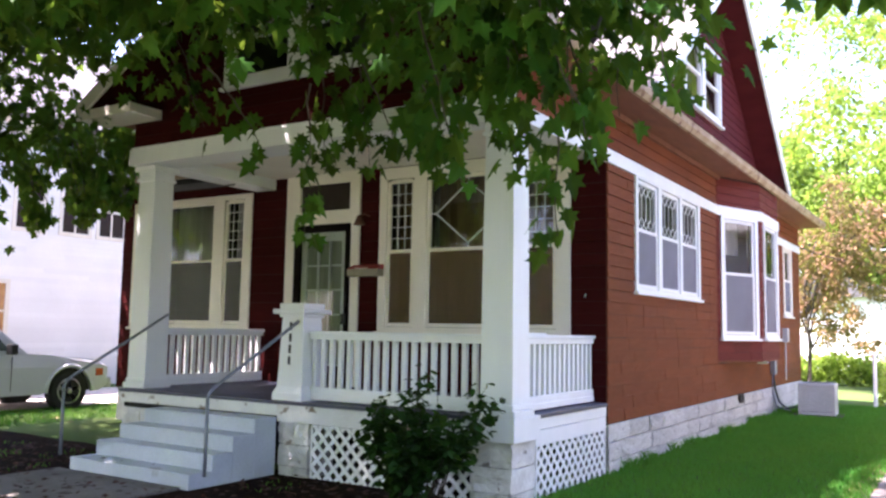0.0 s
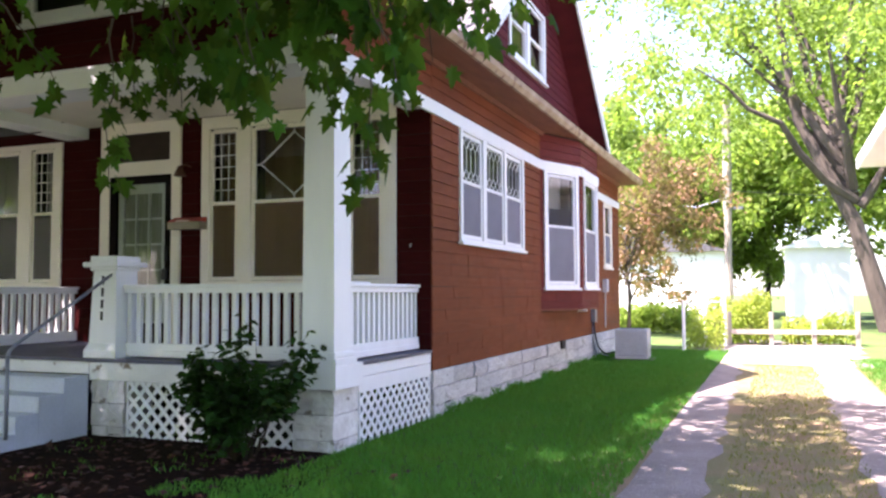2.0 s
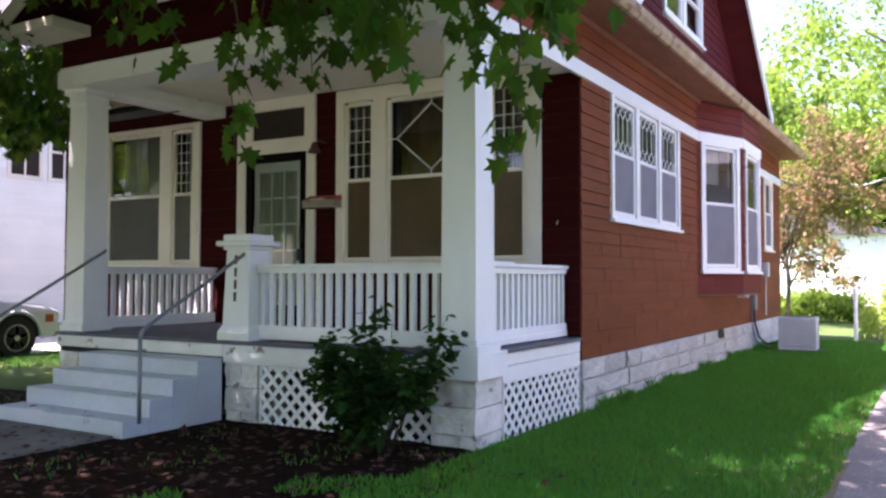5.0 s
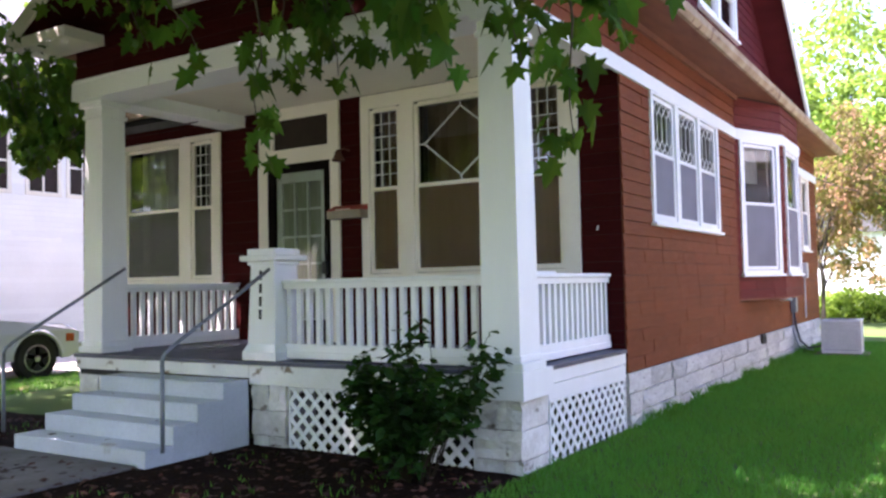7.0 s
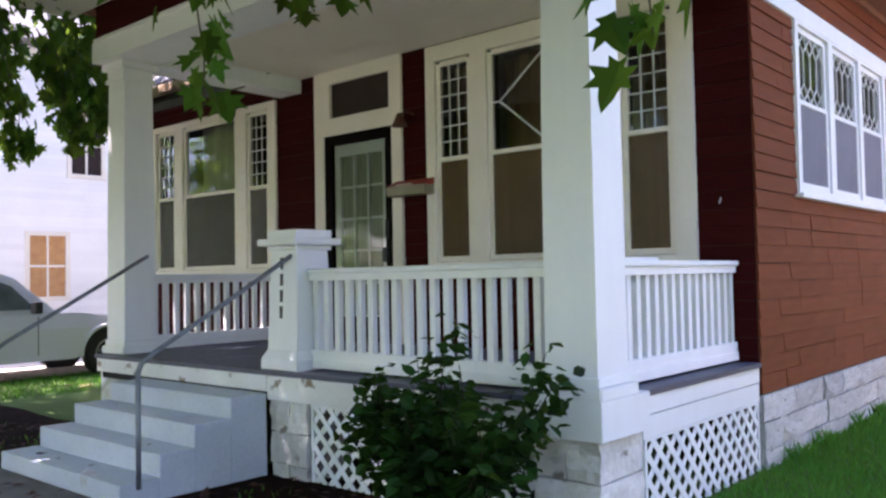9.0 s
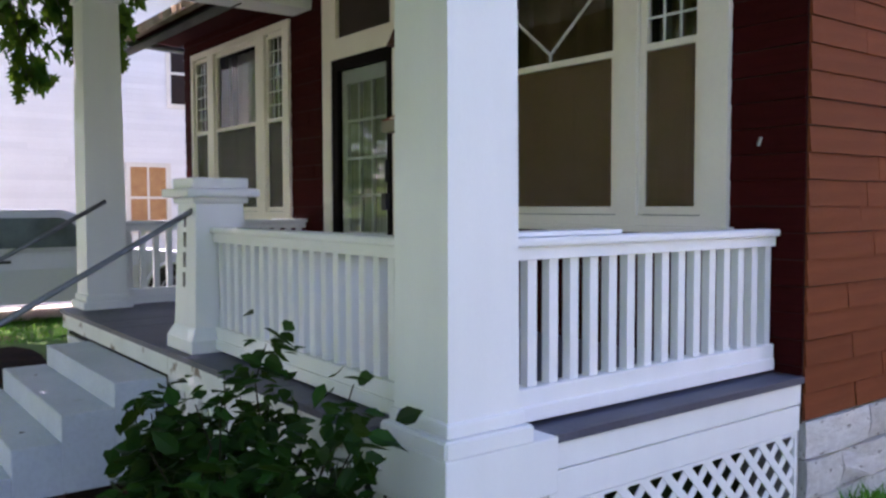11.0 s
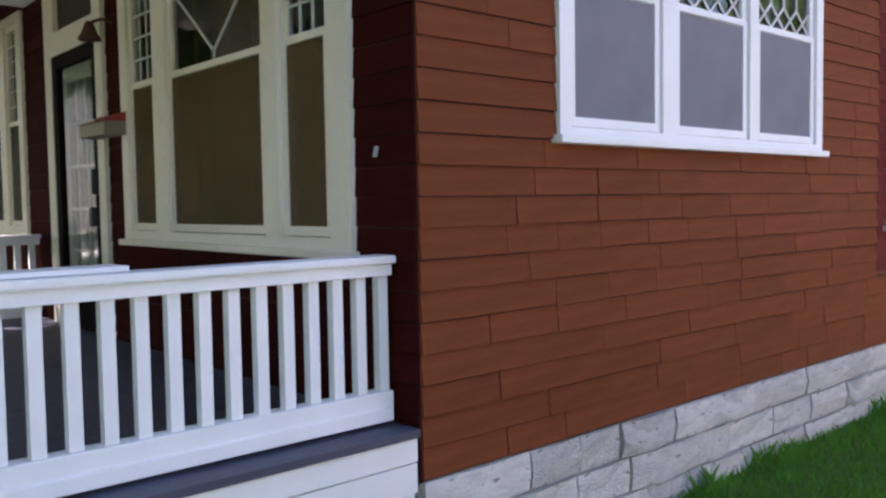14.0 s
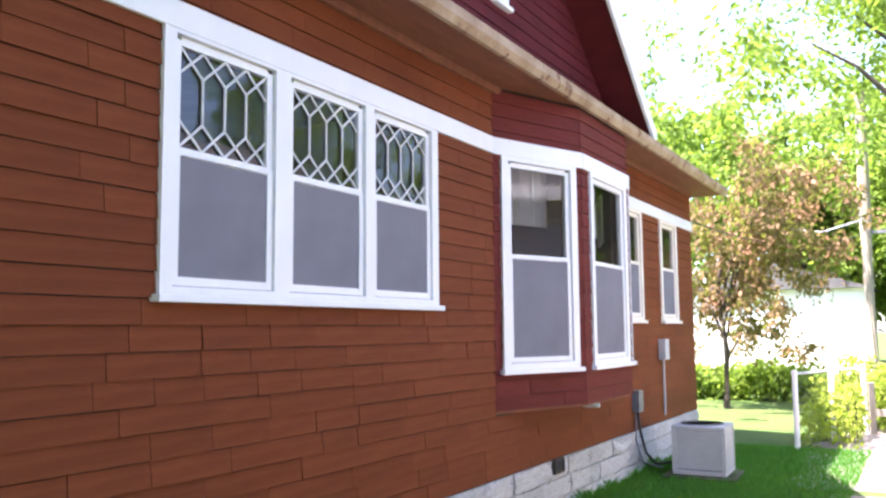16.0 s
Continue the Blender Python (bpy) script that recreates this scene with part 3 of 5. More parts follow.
pier(-0.40, 0.0, PF + 0.01, -1.69, 0.53, 3, "whitewashed stone pier under the corner column")
pier(-2.64, -2.25, PF + 0.01, -1.75, 0.53, 3, "whitewashed stone pier beside the steps")
pier(-5.1, -4.6, PF + 0.01, -1.7, 0.53, 3, "whitewashed stone pier under the far column")


def lattice(m, length, z0, z1, label):
    """A diagonal lattice panel in a plane: local x along it."""
    t = thing("lattice_panel", m, label, "lattice", "porch skirting")
    bm = boxed((0, length, -0.014, 0.006, z1 - 0.014, z1), (0, 0.022, -0.0135, 0.006, z0, z1 - 0.014), (length - 0.022, length, -0.0135, 0.006, z0, z1 - 0.014))
    part("border", bm, M_WHITE, t)
    h = z1 - z0
    for lay, sgn in ((0, 1), (1, -1)):
        x = -h
        while x < length:
            a, b = (x, z0), (x + h, z1)
            if sgn < 0:
                a, b = (x + h, z0), (x, z1)
            # trim to the panel
            pts = []
            for k in np.linspace(0, 1, 41):
                px, pz = a[0] + (b[0] - a[0]) * k, a[1] + (b[1] - a[1]) * k
                if 0.01 < px < length - 0.01:
                    pts.append((px, pz))
            if len(pts) > 2:
                bm = bmesh.new()
                bar(bm, pts[0], pts[-1], 0.040, -0.006 - 0.005 * lay, -0.001 - 0.005 * lay)
                part("slat", bm, M_WHITE, t)
            x += 0.138
    return t


lattice(AT((-2.24, PF + 0.05, 0)), 1.84, 0.0, 0.52, "white diagonal lattice under the front of the porch")
lattice(pose(-0.012, -1.68, 0, 0, 0, 90), 1.64, 0.0, 0.468, "white diagonal lattice under the side of the porch")
# a black sheet behind the lattice in place of real shade
solid("crawl_space", boxed((-5.0, -0.35, -1.6, -1.5, -0.1, 0.53)), M_DARK, "black sheet standing in for the shade under the porch", "crawl space", kind="structure")

# columns and beams
def column(x, y, label, s=0.150):
    c = thing("porch_column", AT((x, y, 0)), label, "column", "porch columns", kind="structure")
    bm = bmesh.new()
    rings = []
    for z, w in ((0.84, s + 0.006), (2.2, s), (3.20, s - 0.012)):
        rings.append([bm.verts.new((a * w, b * w, z)) for a, b in ((-1, -1), (1, -1), (1, 1), (-1, 1))])
    for a, b in zip(rings, rings[1:]):
        for k in range(4):
            bm.faces.new((a[k], a[(k + 1) % 4], b[(k + 1) % 4], b[k]))
    part("shaft", bm, M_WHITE, c)
    bm = bmesh.new()
    box(bm, -s - 0.045, s + 0.045, -s - 0.045, s + 0.045, FLOOR, 0.80)
    bmesh.ops.bevel(bm, geom=bm.edges[:], offset=0.008, segments=2, affect="EDGES")
    b2 = boxed((-s - 0.022, s + 0.022, -s - 0.022, s + 0.022, 0.80, 0.85), bevel=0.012)
    part("base", join(bm, b2), M_WHITE, c)
    b1 = boxed((-s - 0.012, s + 0.012, -s - 0.012, s + 0.012, 3.19, 3.23), bevel=0.01)
    b2 = boxed((-s - 0.035, s + 0.035, -s - 0.035, s + 0.035, 3.31, 3.37), bevel=0.01)
    b3 = boxed((-s + 0.005, s - 0.005, -s + 0.005, s - 0.005, 3.23, 3.31))
    part("capital", join(b1, b2, b3), M_WHITE, c)
    return c


column(-0.147, -2.008, "square white painted porch column at the corner")
column(-5.03, -1.87, "square white painted porch column beside the steps")
solid("corner_block", boxed((-0.375, 0.05, PF - 0.055, -1.70, 0.535, FLOOR + 0.004), bevel=0.006), M_WHITE, "white boxed corner under the column", "trim", kind="structure")
solid("porch_beam", boxed((-5.20, -0.0, PF, -1.72, 3.37, 3.555), (-5.20, -4.84, -1.86, 0.0, 3.37, 3.52), (-0.30, -0.0, -1.86, -0.02, 3.37, 3.46)), M_WHITE, "white porch beam resting on the columns", "beam", kind="structure")
solid("trim_porch_cap", boxed((-5.14, 0.02, PF - 0.02, PF + 0.02, 3.545, 3.575), bevel=0.005), M_WHITE, "white strip over the porch beam", "trim", kind="structure")
solid("ceiling_porch", boxed((-4.84, -0.3, -1.72, -0.0, 3.515, 3.55)), M_CREAM, "pale boarded porch ceiling", "ceiling", kind="structure")


def railing(m, length, label, mt, gap=0.1125, first=0.05):
    r = thing("porch_railing", m, label, "railing", "porch railings")
    cap = boxed((0, length, -0.062, 0.062, 1.405, 1.44), bevel=0.010)
    part("top_rail", join(cap, boxed((0.0, length - 0.01, -0.042, 0.042, 1.355, 1.405), bevel=0.004)), mt, r)
    part("bottom_rail", join(boxed((0, length - 0.01, -0.040, 0.040, 0.80, 0.875), bevel=0.006), boxed((0, length - 0.02, -0.052, 0.052, 0.750, 0.808), bevel=0.006)), mt, r)
    me = mesh_of("baluster", boxed((-0.0235, 0.0235, -0.021, 0.021, 0.875, 1.355), bevel=0.002), mt)
    x = first
    while x < length - 0.03:
        b = new("baluster", me)
        b.parent = r
        b.matrix_basis = AT((x, 0, 0))
        x += gap
    return r


railing(pose(-2.42, -1.925, 0, 0, 0, -1.6), 2.13, "white wooden railing along the porch front", M_WHITE)
railing(pose(-0.175, -1.855, 0, 0, 0, 90), 1.835, "white wooden railing along the porch side", M_WHITE, first=0.105)
railing(pose(-5.0, -1.71, 0, 0, 0, 90), 1.69, "white wooden railing at the far end of the porch", M_WHITE)
solid("loose_board", boxed((-0.16, -0.01, 0, 0.75, 0, 0.018), bevel=0.003), M_WHITE, "white board lying on the porch railing", "board", m=pose(-0.13, -1.85, 1.441, 0, 0, 3))

newel = thing("newel_post", AT((-2.577, -1.917, FLOOR)), "square white newel post with a moulded cap", "newel post")
bm = bmesh.new()
rings = []
for z, w in ((0, 0.20), (0.07, 0.20), (0.10, 0.185), (0.14, 0.165), (0.86, 0.140)):
    rings.append([bm.verts.new((a * w, b * w, z)) for a, b in ((-1, -1), (1, -1), (1, 1), (-1, 1))])
for a, b in zip(rings, rings[1:]):
    for k in range(4):
        bm.faces.new((a[k], a[(k + 1) % 4], b[(k + 1) % 4], b[k]))
part("shaft", bm, M_WHITE, newel)
part("cap", join(boxed((-0.165, 0.165, -0.165, 0.165, 0.84, 0.875), bevel=0.012), boxed((-0.215, 0.215, -0.215, 0.215, 0.875, 0.925), bevel=0.014),
                 boxed((-0.165, 0.165, -0.165, 0.165, 0.925, 0.985), bevel=0.01)), M_WHITE, newel)
for k in range(4):
    part("number_bar", boxed((-0.035, -0.004, -0.160 + 0.004 * k, -0.13, 0.36 + 0.115 * k, 0.445 + 0.115 * k)), M_BLACK, newel, "small black plate")

# steps
steps = thing("front_steps", AT((0, 0, 0)), "pale blue-white painted concrete steps to the porch", "steps", kind="structure")
for k, (yf, z) in enumerate(((-2.46, 0.575), (-2.74, 0.435), (-2.99, 0.29), (-3.26, 0.145))):
    x0 = -4.30 - 0.03 * k
    yb = (PF - 0.015, -2.46, -2.74, -2.99)[k]
    part("step", boxed((x0, -2.655, yf, yb, -0.1, z), bevel=0.008), M_STEPS, steps)


def handrail(x, label):
    h = thing("handrail", AT((x, -3.22, 0.14)), label, "handrail", "step handrails")
    part("post", tube([(0, 0, 0), (0, 0, 0.30), (0, 0, 0.70)], 0.0165), M_IRON, h, smooth=True)
    part("rail", tube([(0, 0, 0.69), (0, 0.02, 0.74), (0, 0.08, 0.785), (0, 0.7, 1.13), (0, 1.28, 1.46)], 0.0165), M_IRON, h, smooth=True)


handrail(-2.50, "grey iron pipe handrail beside the steps")
handrail(-4.62, "grey iron pipe handrail on the far side of the steps")

# front door
door = thing("door_1", AT((0, 0, 0)), "dark storm door over a white glazed front door", "door", kind="structure")
part("casing", wall_mesh(-3.34, FLOOR, 3.515, [door_hole, transom_hole], 0.03, -4.60, -0.04), M_CREAM, door)
part("frame", wall_mesh(-3.47, FLOOR, 2.84, [(-4.35, -3.57, FLOOR + 0.25, 2.74)], 0.02, -4.45, -0.03), M_DOORFRAME, door)
g = part("pane", sheet(-4.35, -3.57, -0.006, FLOOR + 0.25, 2.74), M_GLASS_D, door, "storm door glass")
g.visible_shadow = False
inner = part("inner_door", wall_mesh(-3.50, FLOOR, 2.80, [(-4.27, -3.66, 1.0, 2.62)], 0.06, -4.42, 0.022), M_DOORWHITE, door, "white panelled inner door")
bm = bmesh.new()
for i in range(1, 3):
    box(bm, -4.27 + 0.203 * i - 0.012, -4.27 + 0.203 * i + 0.012, 0.020, 0.05, 1.0, 2.62)
for i in range(1, 5):
    box(bm, -4.27, -3.66, 0.021, 0.049, 1.0 + 0.324 * i - 0.012, 1.0 + 0.324 * i + 0.012)
part("muntins", bm, M_DOORWHITE, inner)
part("curtain", boxed((-4.27, -3.66, 0.055, 0.06, 1.0, 2.62)), M_SHEER, inner, "greenish sheer curtain behind the lights")
part("lock_box", boxed((-3.575, -3.515, -0.085, -0.035, 1.52, 1.66), bevel=0.01), M_BLACK, door, "black key lock box")
part("handle", boxed((-3.545, -3.525, -0.07, -0.03, 1.75, 1.93), bevel=0.004), M_BLACK, door)
part("transom", boxed((-4.36, -3.50, 0.0, 0.02, 3.02, 3.38)), M_DARKGLASS, door, "dark panel over the door")

mb = thing("mailbox", AT((-3.17, -0.04, 2.13)), "tan wall mailbox with a red lid", "mailbox")
part("body", boxed((-0.24, 0.24, -0.14, 0, 0, 0.09), bevel=0.006), M_BOXTAN, mb)
part("lid_bar", boxed((-0.10, 0.10, -0.158, -0.149, 0.094, 0.104)), M_CREAM, mb, "pale bar on the lid")
part("lid", prism([(-0.145, 0.09), (0.0, 0.09), (0.0, 0.155)], -0.24, 0.24, "x"), M_RED, mb, "sloping red lid")
lamp = thing("porch_lamp", AT((-3.26, -0.02, 2.84)), "small rusty bell-shaped porch lamp", "wall lamp")
part("arm", tube([(0.06, 0.02, 0.07), (0.03, -0.05, 0.09), (0, -0.12, 0.06)], 0.011), M_COPPER, lamp)
sh = lathe([(0.022, 0.07), (0.034, 0.045), (0.05, 0.0), (0.075, -0.045), (0.075, -0.055), (0.04, -0.05)], 16)
sh.transform(AT((0, -0.12, 0)))
part("shade", sh, M_COPPER, lamp, smooth=True)
solid("hook_plate", boxed((-0.005, 0.005, -0.02, 0.0, -0.022, 0.024), bevel=0.003), M_AC, "small pale bracket on the maroon wall", "bracket", m=pose(-0.233, -0.017, 1.87, 0, 18, 0))

# ---- roof ----
PITCH, EZ, RX = 0.60, 4.02, -2.55
RIDGE = EZ + (0.45 - RX) * PITCH


def slab(a, b, c, d, thick, material, name, label, cat="roof"):
    bm = bmesh.new()
    top = [bm.verts.new(p) for p in (a, b, c, d)]
    bot = [bm.verts.new((p[0], p[1], p[2] - thick)) for p in (a, b, c, d)]
    bm.faces.new(top)
    bm.faces.new(bot[::-1])
    for i in range(4):
        j = (i + 1) % 4
        bm.faces.new((top[j], top[i], bot[i], bot[j]))
    bmesh.ops.recalc_face_normals(bm, faces=bm.faces[:])
    return solid(name, bm, material, label, cat, kind="structure")


slab((RX, -2.62, RIDGE), (0.47, -2.62, EZ), (0.47, 12.0, EZ), (RX, 12.0, RIDGE), 0.09, M_ROOF, "roof_east", "grey shingled roof slope over the side wall")
slab((RX, -2.62, RIDGE), (-5.57, -2.62, EZ), (-5.57, 12.0, EZ), (RX, 12.0, RIDGE), 0.09, M_ROOF, "roof_west", "grey shingled roof slope on the far side")
solid("soffit_east", boxed((-0.02, 0.44, -2.6, 11.98, 3.925, 3.945)), M_SOFFIT, "brown boarded soffit under the eave", "soffit", kind="structure")
solid("soffit_west", boxed((-5.55, -5.1, -2.6, 0.0, 3.925, 3.945)), M_SOFFIT, "brown boarded soffit on the far eave", "soffit", kind="structure")
gut = thing("gutter", AT((0.44, -2.6, 3.9)), "rusty cream gutter along the eave", "gutter", kind="structure")
prof = [(0.0, 0.13), (0.0, 0.02), (0.02, 0.0), (0.06, 0.0), (0.10, 0.05), (0.105, 0.12), (0.095, 0.12), (0.09, 0.06), (0.055, 0.012), (0.02, 0.012), (0.012, 0.13)]
part("trough", prism(prof, 0.0, 14.58, "y"), M_GUTTER, gut)
# cross gable over the windows
GY, GZ, GP = 4.2, 7.15, 0.765


def cross_slope(sgn, nm):
    far = 3.86
    slab((-0.9, GY, GZ), (0.45, GY, GZ), (0.45, GY + sgn * far, GZ - far * GP), (-0.9, GY + sgn * far, GZ - far * GP), 0.09, M_ROOF, nm, "grey shingled slope of the cross gable")
    far = 4.85
    slab((-8.55, GY, GZ - 0.002), (-0.9, GY, GZ - 0.002), (-5.0 if sgn < 0 else -0.9, GY + sgn * far, GZ - far * GP), (-8.55, GY + sgn * far, GZ - far * GP), 0.09, M_ROOF, nm + "_wing", "grey shingled slope over the wing")
    # rake boards and their brown undersides
    far = 3.90
    e0, e1 = Vector((0.45, GY, GZ + 0.01)), Vector((0.45, GY + sgn * far, GZ - far * GP + 0.01))
    bm = bmesh.new()
    a = [bm.verts.new(p) for p in (e0, e1, e1 - Vector((0, 0, 0.20)), e0 - Vector((0, 0, 0.20)))]
    b = [bm.verts.new(v.co + Vector((0.035, 0, 0))) for v in a]
    bm.faces.new(a)
    bm.faces.new(b[::-1])
    for i in range(4):
        bm.faces.new((a[i], a[(i + 1) % 4], b[(i + 1) % 4], b[i]))
    bmesh.ops.recalc_face_normals(bm, faces=bm.faces[:])
    solid("trim_rake", bm, M_WHITE, "white rake board of the cross gable", "trim", kind="structure")
    slab((-0.0, GY, GZ - 0.13), (0.447, GY, GZ - 0.13), (0.447, GY + sgn * far, GZ - far * GP - 0.13), (-0.0, GY + sgn * far, GZ - far * GP - 0.13), 0.02, M_MAROON_LIT, "soffit_rake", "maroon boarded underside of the gable eave", "soffit")


cross_slope(-1, "roof_cross_front")
cross_slope(1, "roof_cross_back")
GW = [(3.0, 3.72), (3.98, 4.72)]
h_g = window("window_9", EAST, 2.86, 4.86, 4.74, 5.86, GW, 4.86, 5.3, 5.76, [None, None], "white pair of sash windows in the side gable", screens=[False, False])
edge = lambda z: (GY - (GZ - 0.1 - z) / GP, GY + (GZ - 0.1 - z) / GP)
def gable_panels(ends, z0, top, holes, lo, hi):
    """Sheathing of a gable: panels below, beside and above a row of openings."""
    bms = []

    def panel(za, zb, left, right):
        (a0, b0), (a1, b1) = ends(za), ends(zb)
        l0, l1 = (a0, a1) if left is None else (left, left)
        r0, r1 = (b0, b1) if right is None else (right, right)
        bms.append(prism([(l0, za), (r0, za), (r1, zb), (l1, zb)], 0.0, 0.12, "y"))

    panel(z0, lo, None, None)
    for left, right in zip([None] + [h[1] for h in holes], [h[0] for h in holes] + [None]):
        panel(lo, hi, left, right)
    panel(hi, top, None, None)
    return join(*bms)


bm = gable_panels(edge, 3.96, GZ - 0.2, [(2.95, 3.77), (3.93, 4.77)], 4.8, 5.82)
wall_gable = solid("wall_gable_east", bm, M_SHEATH, "maroon shingled gable wall over the eave", "wall", kind="structure", m=EAST)
shingle_skin(wall_gable, course_spans(0, 4.0, GZ - 0.2, [(2.86, 4.86, 4.74, 5.86)], RNG, edges=edge), M_MAROON_LIT, RNG)

# front gable over the porch
fedge = lambda z: (max(-5.1, RX - (RIDGE - 0.1 - z) / PITCH), min(0.0, RX + (RIDGE - 0.1 - z) / PITCH))
FGW = [(-3.46, -2.68), (-2.42, -1.62)]
window("window_10", AT((0, PF, 0)), -3.60, -1.48, 4.08, 5.10, FGW, 4.2, 4.62, 5.0, ["diamond", "diamond"], "white leaded window pair in the front gable", screens=[False, False])
bm = gable_panels(fedge, 3.56, RIDGE - 0.2, [(-3.5, -2.63), (-2.47, -1.57)], 4.14, 5.05)
wall_fg = solid("wall_gable_front", bm, M_SHEATH, "maroon shingled front gable over the porch", "wall", kind="structure", m=AT((0, PF, 0)))
PENDING.append((wall_fg, list(course_spans(0, 3.575, RIDGE - 0.15, [(-3.60, -1.48, 4.08, 5.10)], RNG, edges=fedge)), M_MAROON_SHADED, 1.0))
solid("attic_floor", boxed((-5.0, -0.1, -2.0, 4.0, 3.80, 3.86)), M_ROOM, "plain attic floor", "floor", kind="structure")
for sgn, xe in ((1, 0.47), (-1, -5.57)):
    bm = bmesh.new()
    a = [bm.verts.new(p) for p in ((RX, -2.65, RIDGE + 0.01), (xe, -2.65, EZ + 0.01), (xe, -2.65, EZ - 0.17), (RX, -2.65, RIDGE - 0.18))]
    b = [bm.verts.new(v.co + Vector((0, 0.035, 0))) for v in a]
    bm.faces.new(a)
    bm.faces.new(b[::-1])
    for i in range(4):
        bm.faces.new((a[i], a[(i + 1) % 4], b[(i + 1) % 4], b[i]))
    bmesh.ops.recalc_face_normals(bm, faces=bm.faces[:])
    solid("trim_rake", bm, M_CREAM, "pale rake board of the front gable", "trim", kind="structure")
    if sgn < 0:
        solid("eave_return", boxed((xe, xe + 0.95, -2.62, PF - 0.02, 3.86, 3.97), bevel=0.006), M_CREAM, "pale boxed eave return", "trim", kind="structure")
slab((RX, -2.6, RIDGE - 0.10), (-5.55, -2.6, EZ - 0.10), (-5.55, PF, EZ - 0.10), (RX, PF, RIDGE - 0.10), 0.02, M_MAROON_SHADED, "soffit_front", "maroon underside of the front gable eave", "soffit")
slab((RX, -2.6, RIDGE - 0.10), (0.44, -2.6, EZ - 0.10), (0.44, PF, EZ - 0.10), (RX, PF, RIDGE - 0.10), 0.02, M_MAROON_SHADED, "soffit_front", "maroon underside of the front gable eave", "soffit")
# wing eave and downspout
solid("soffit_wing", boxed((-8.55, -5.12, -0.62, 0.02, 3.56, 3.585)), M_MAROON_SHADED, "maroon soffit of the wing", "soffit", kind="structure")
solid("gutter_wing", boxed((-8.55, -5.14, -0.72, -0.62, 3.52, 3.62), bevel=0.015), M_GUTTER, "rusty gutter along the wing eave", "gutter", kind="structure")
ds = thing("downspout", AT((-8.15, -0.6, 0)), "grey downspout at the wing corner", "downspout")
part("pipe", tube([(-0.05, -0.07, 3.51), (-0.05, 0.68, 3.48), (-0.05, 0.75, 3.42), (-0.05, 0.76, 3.3), (-0.05, 0.76, 0.1)], 0.04), M_IRON, ds)

# ---- ground ----
bm = bmesh.new()
S = 300.0
vs = [bm.verts.new(p) for p in ((-S, -S, 0), (S, -S, 0), (S, S, 0), (-S, S, 0))]
bm.faces.new(vs)
solid("ground", bm, M_GRASS, "green lawn round the house", "ground", kind="structure")


def patch(name, outline, z, material, label, cat, wobble=0.12, step=0.35, seed=3):
    """A flat sheet with an uneven edge, laid on the ground."""
    rng = random.Random(seed)
    pts = []
    for (a, b), (c, d) in zip(outline, outline[1:] + outline[:1]):
        n = max(1, int(math.dist((a, b), (c, d)) / step))
        for k in range(n):
            u = k / n
            pts.append((a + (c - a) * u + rng.uniform(-wobble, wobble), b + (d - b) * u + rng.uniform(-wobble, wobble)))
    bm = bmesh.new()
    f = bm.faces.new([bm.verts.new((x, y, z)) for x, y in pts])
    if f.normal.z < 0:
        f.normal_flip()
    bmesh.ops.triangulate(bm, faces=bm.faces[:])
    bmesh.ops.recalc_face_normals(bm, faces=bm.faces[:])
    return solid(name, bm, material, label, cat, kind="structure")


patch("drive_strip", [(2.3, -14), (5.1, -14), (4.9, 8), (2.2, 8)], 0.004, M_DRYGROUND, "dry trodden grass between the wheel tracks", "ground", 0.1)
patch("drive_track", [(2.60, -14), (3.18, -14), (2.98, 0), (2.85, 8), (2.30, 8), (2.42, 0)], 0.009, M_GRAVEL, "packed gravel wheel track of the drive", "road", 0.06, seed=4)
patch("drive_track_2", [(4.15, -14), (4.85, -14), (4.75, 0), (4.6, 8), (4.05, 8), (4.05, 0)], 0.009, M_GRAVEL, "packed gravel wheel track of the drive", "road", 0.06, seed=5)
patch("drive_yard", [(1.7, 8.2), (4.9, 8.2), (5.3, 15), (2.6, 17), (1.7, 12)], 0.008, M_GRAVEL, "sunlit gravel yard behind the house", "road", 0.2, seed=6)
patch("side_drive", [(-13.9, -11), (-10.3, -11), (-10.4, 12), (-13.9, 12)], 0.008, M_SIDEDRIVE, "pale sunlit gravel drive beside the white house", "road", 0.12, seed=12)
patch("flower_bed", [(-8.4, -7.6), (-4.6, -7.8), (-1.6, -7.4), (-0.1, -6.4), (0.65, -5.0), (0.45, -3.6), (0.12, -2.3), (-0.4, -1.9), (-8.2, -1.9)], 0.006, M_SOIL, "bare soil with fallen leaves before the porch, darkened for the maple's shade", "soil", 0.1, seed=7)
# unseen pavement and street, added to bounce less green light onto the front
solid("pavement", boxed((-60, 60, -12.6, -11.2, -0.05, 0.035), bevel=0.01), M_CONC, "unseen grey concrete pavement added for bounce light", "pavement", kind="structure")
solid("road", boxed((-80, 80, -23.0, -14.5, -0.05, 0.012)), mat("asphalt", (0.11, 0.105, 0.10), (0.08, 0.078, 0.075), 0.9, 1, 50, 0.5), "unseen grey asphalt street added for bounce light", "road", kind="structure")
solid("front_walk", boxed((-4.55, -2.75, -11.2, -3.27, -0.05, 0.03), bevel=0.01), M_CONC, "grey concrete walk to the steps", "path", kind="structure")


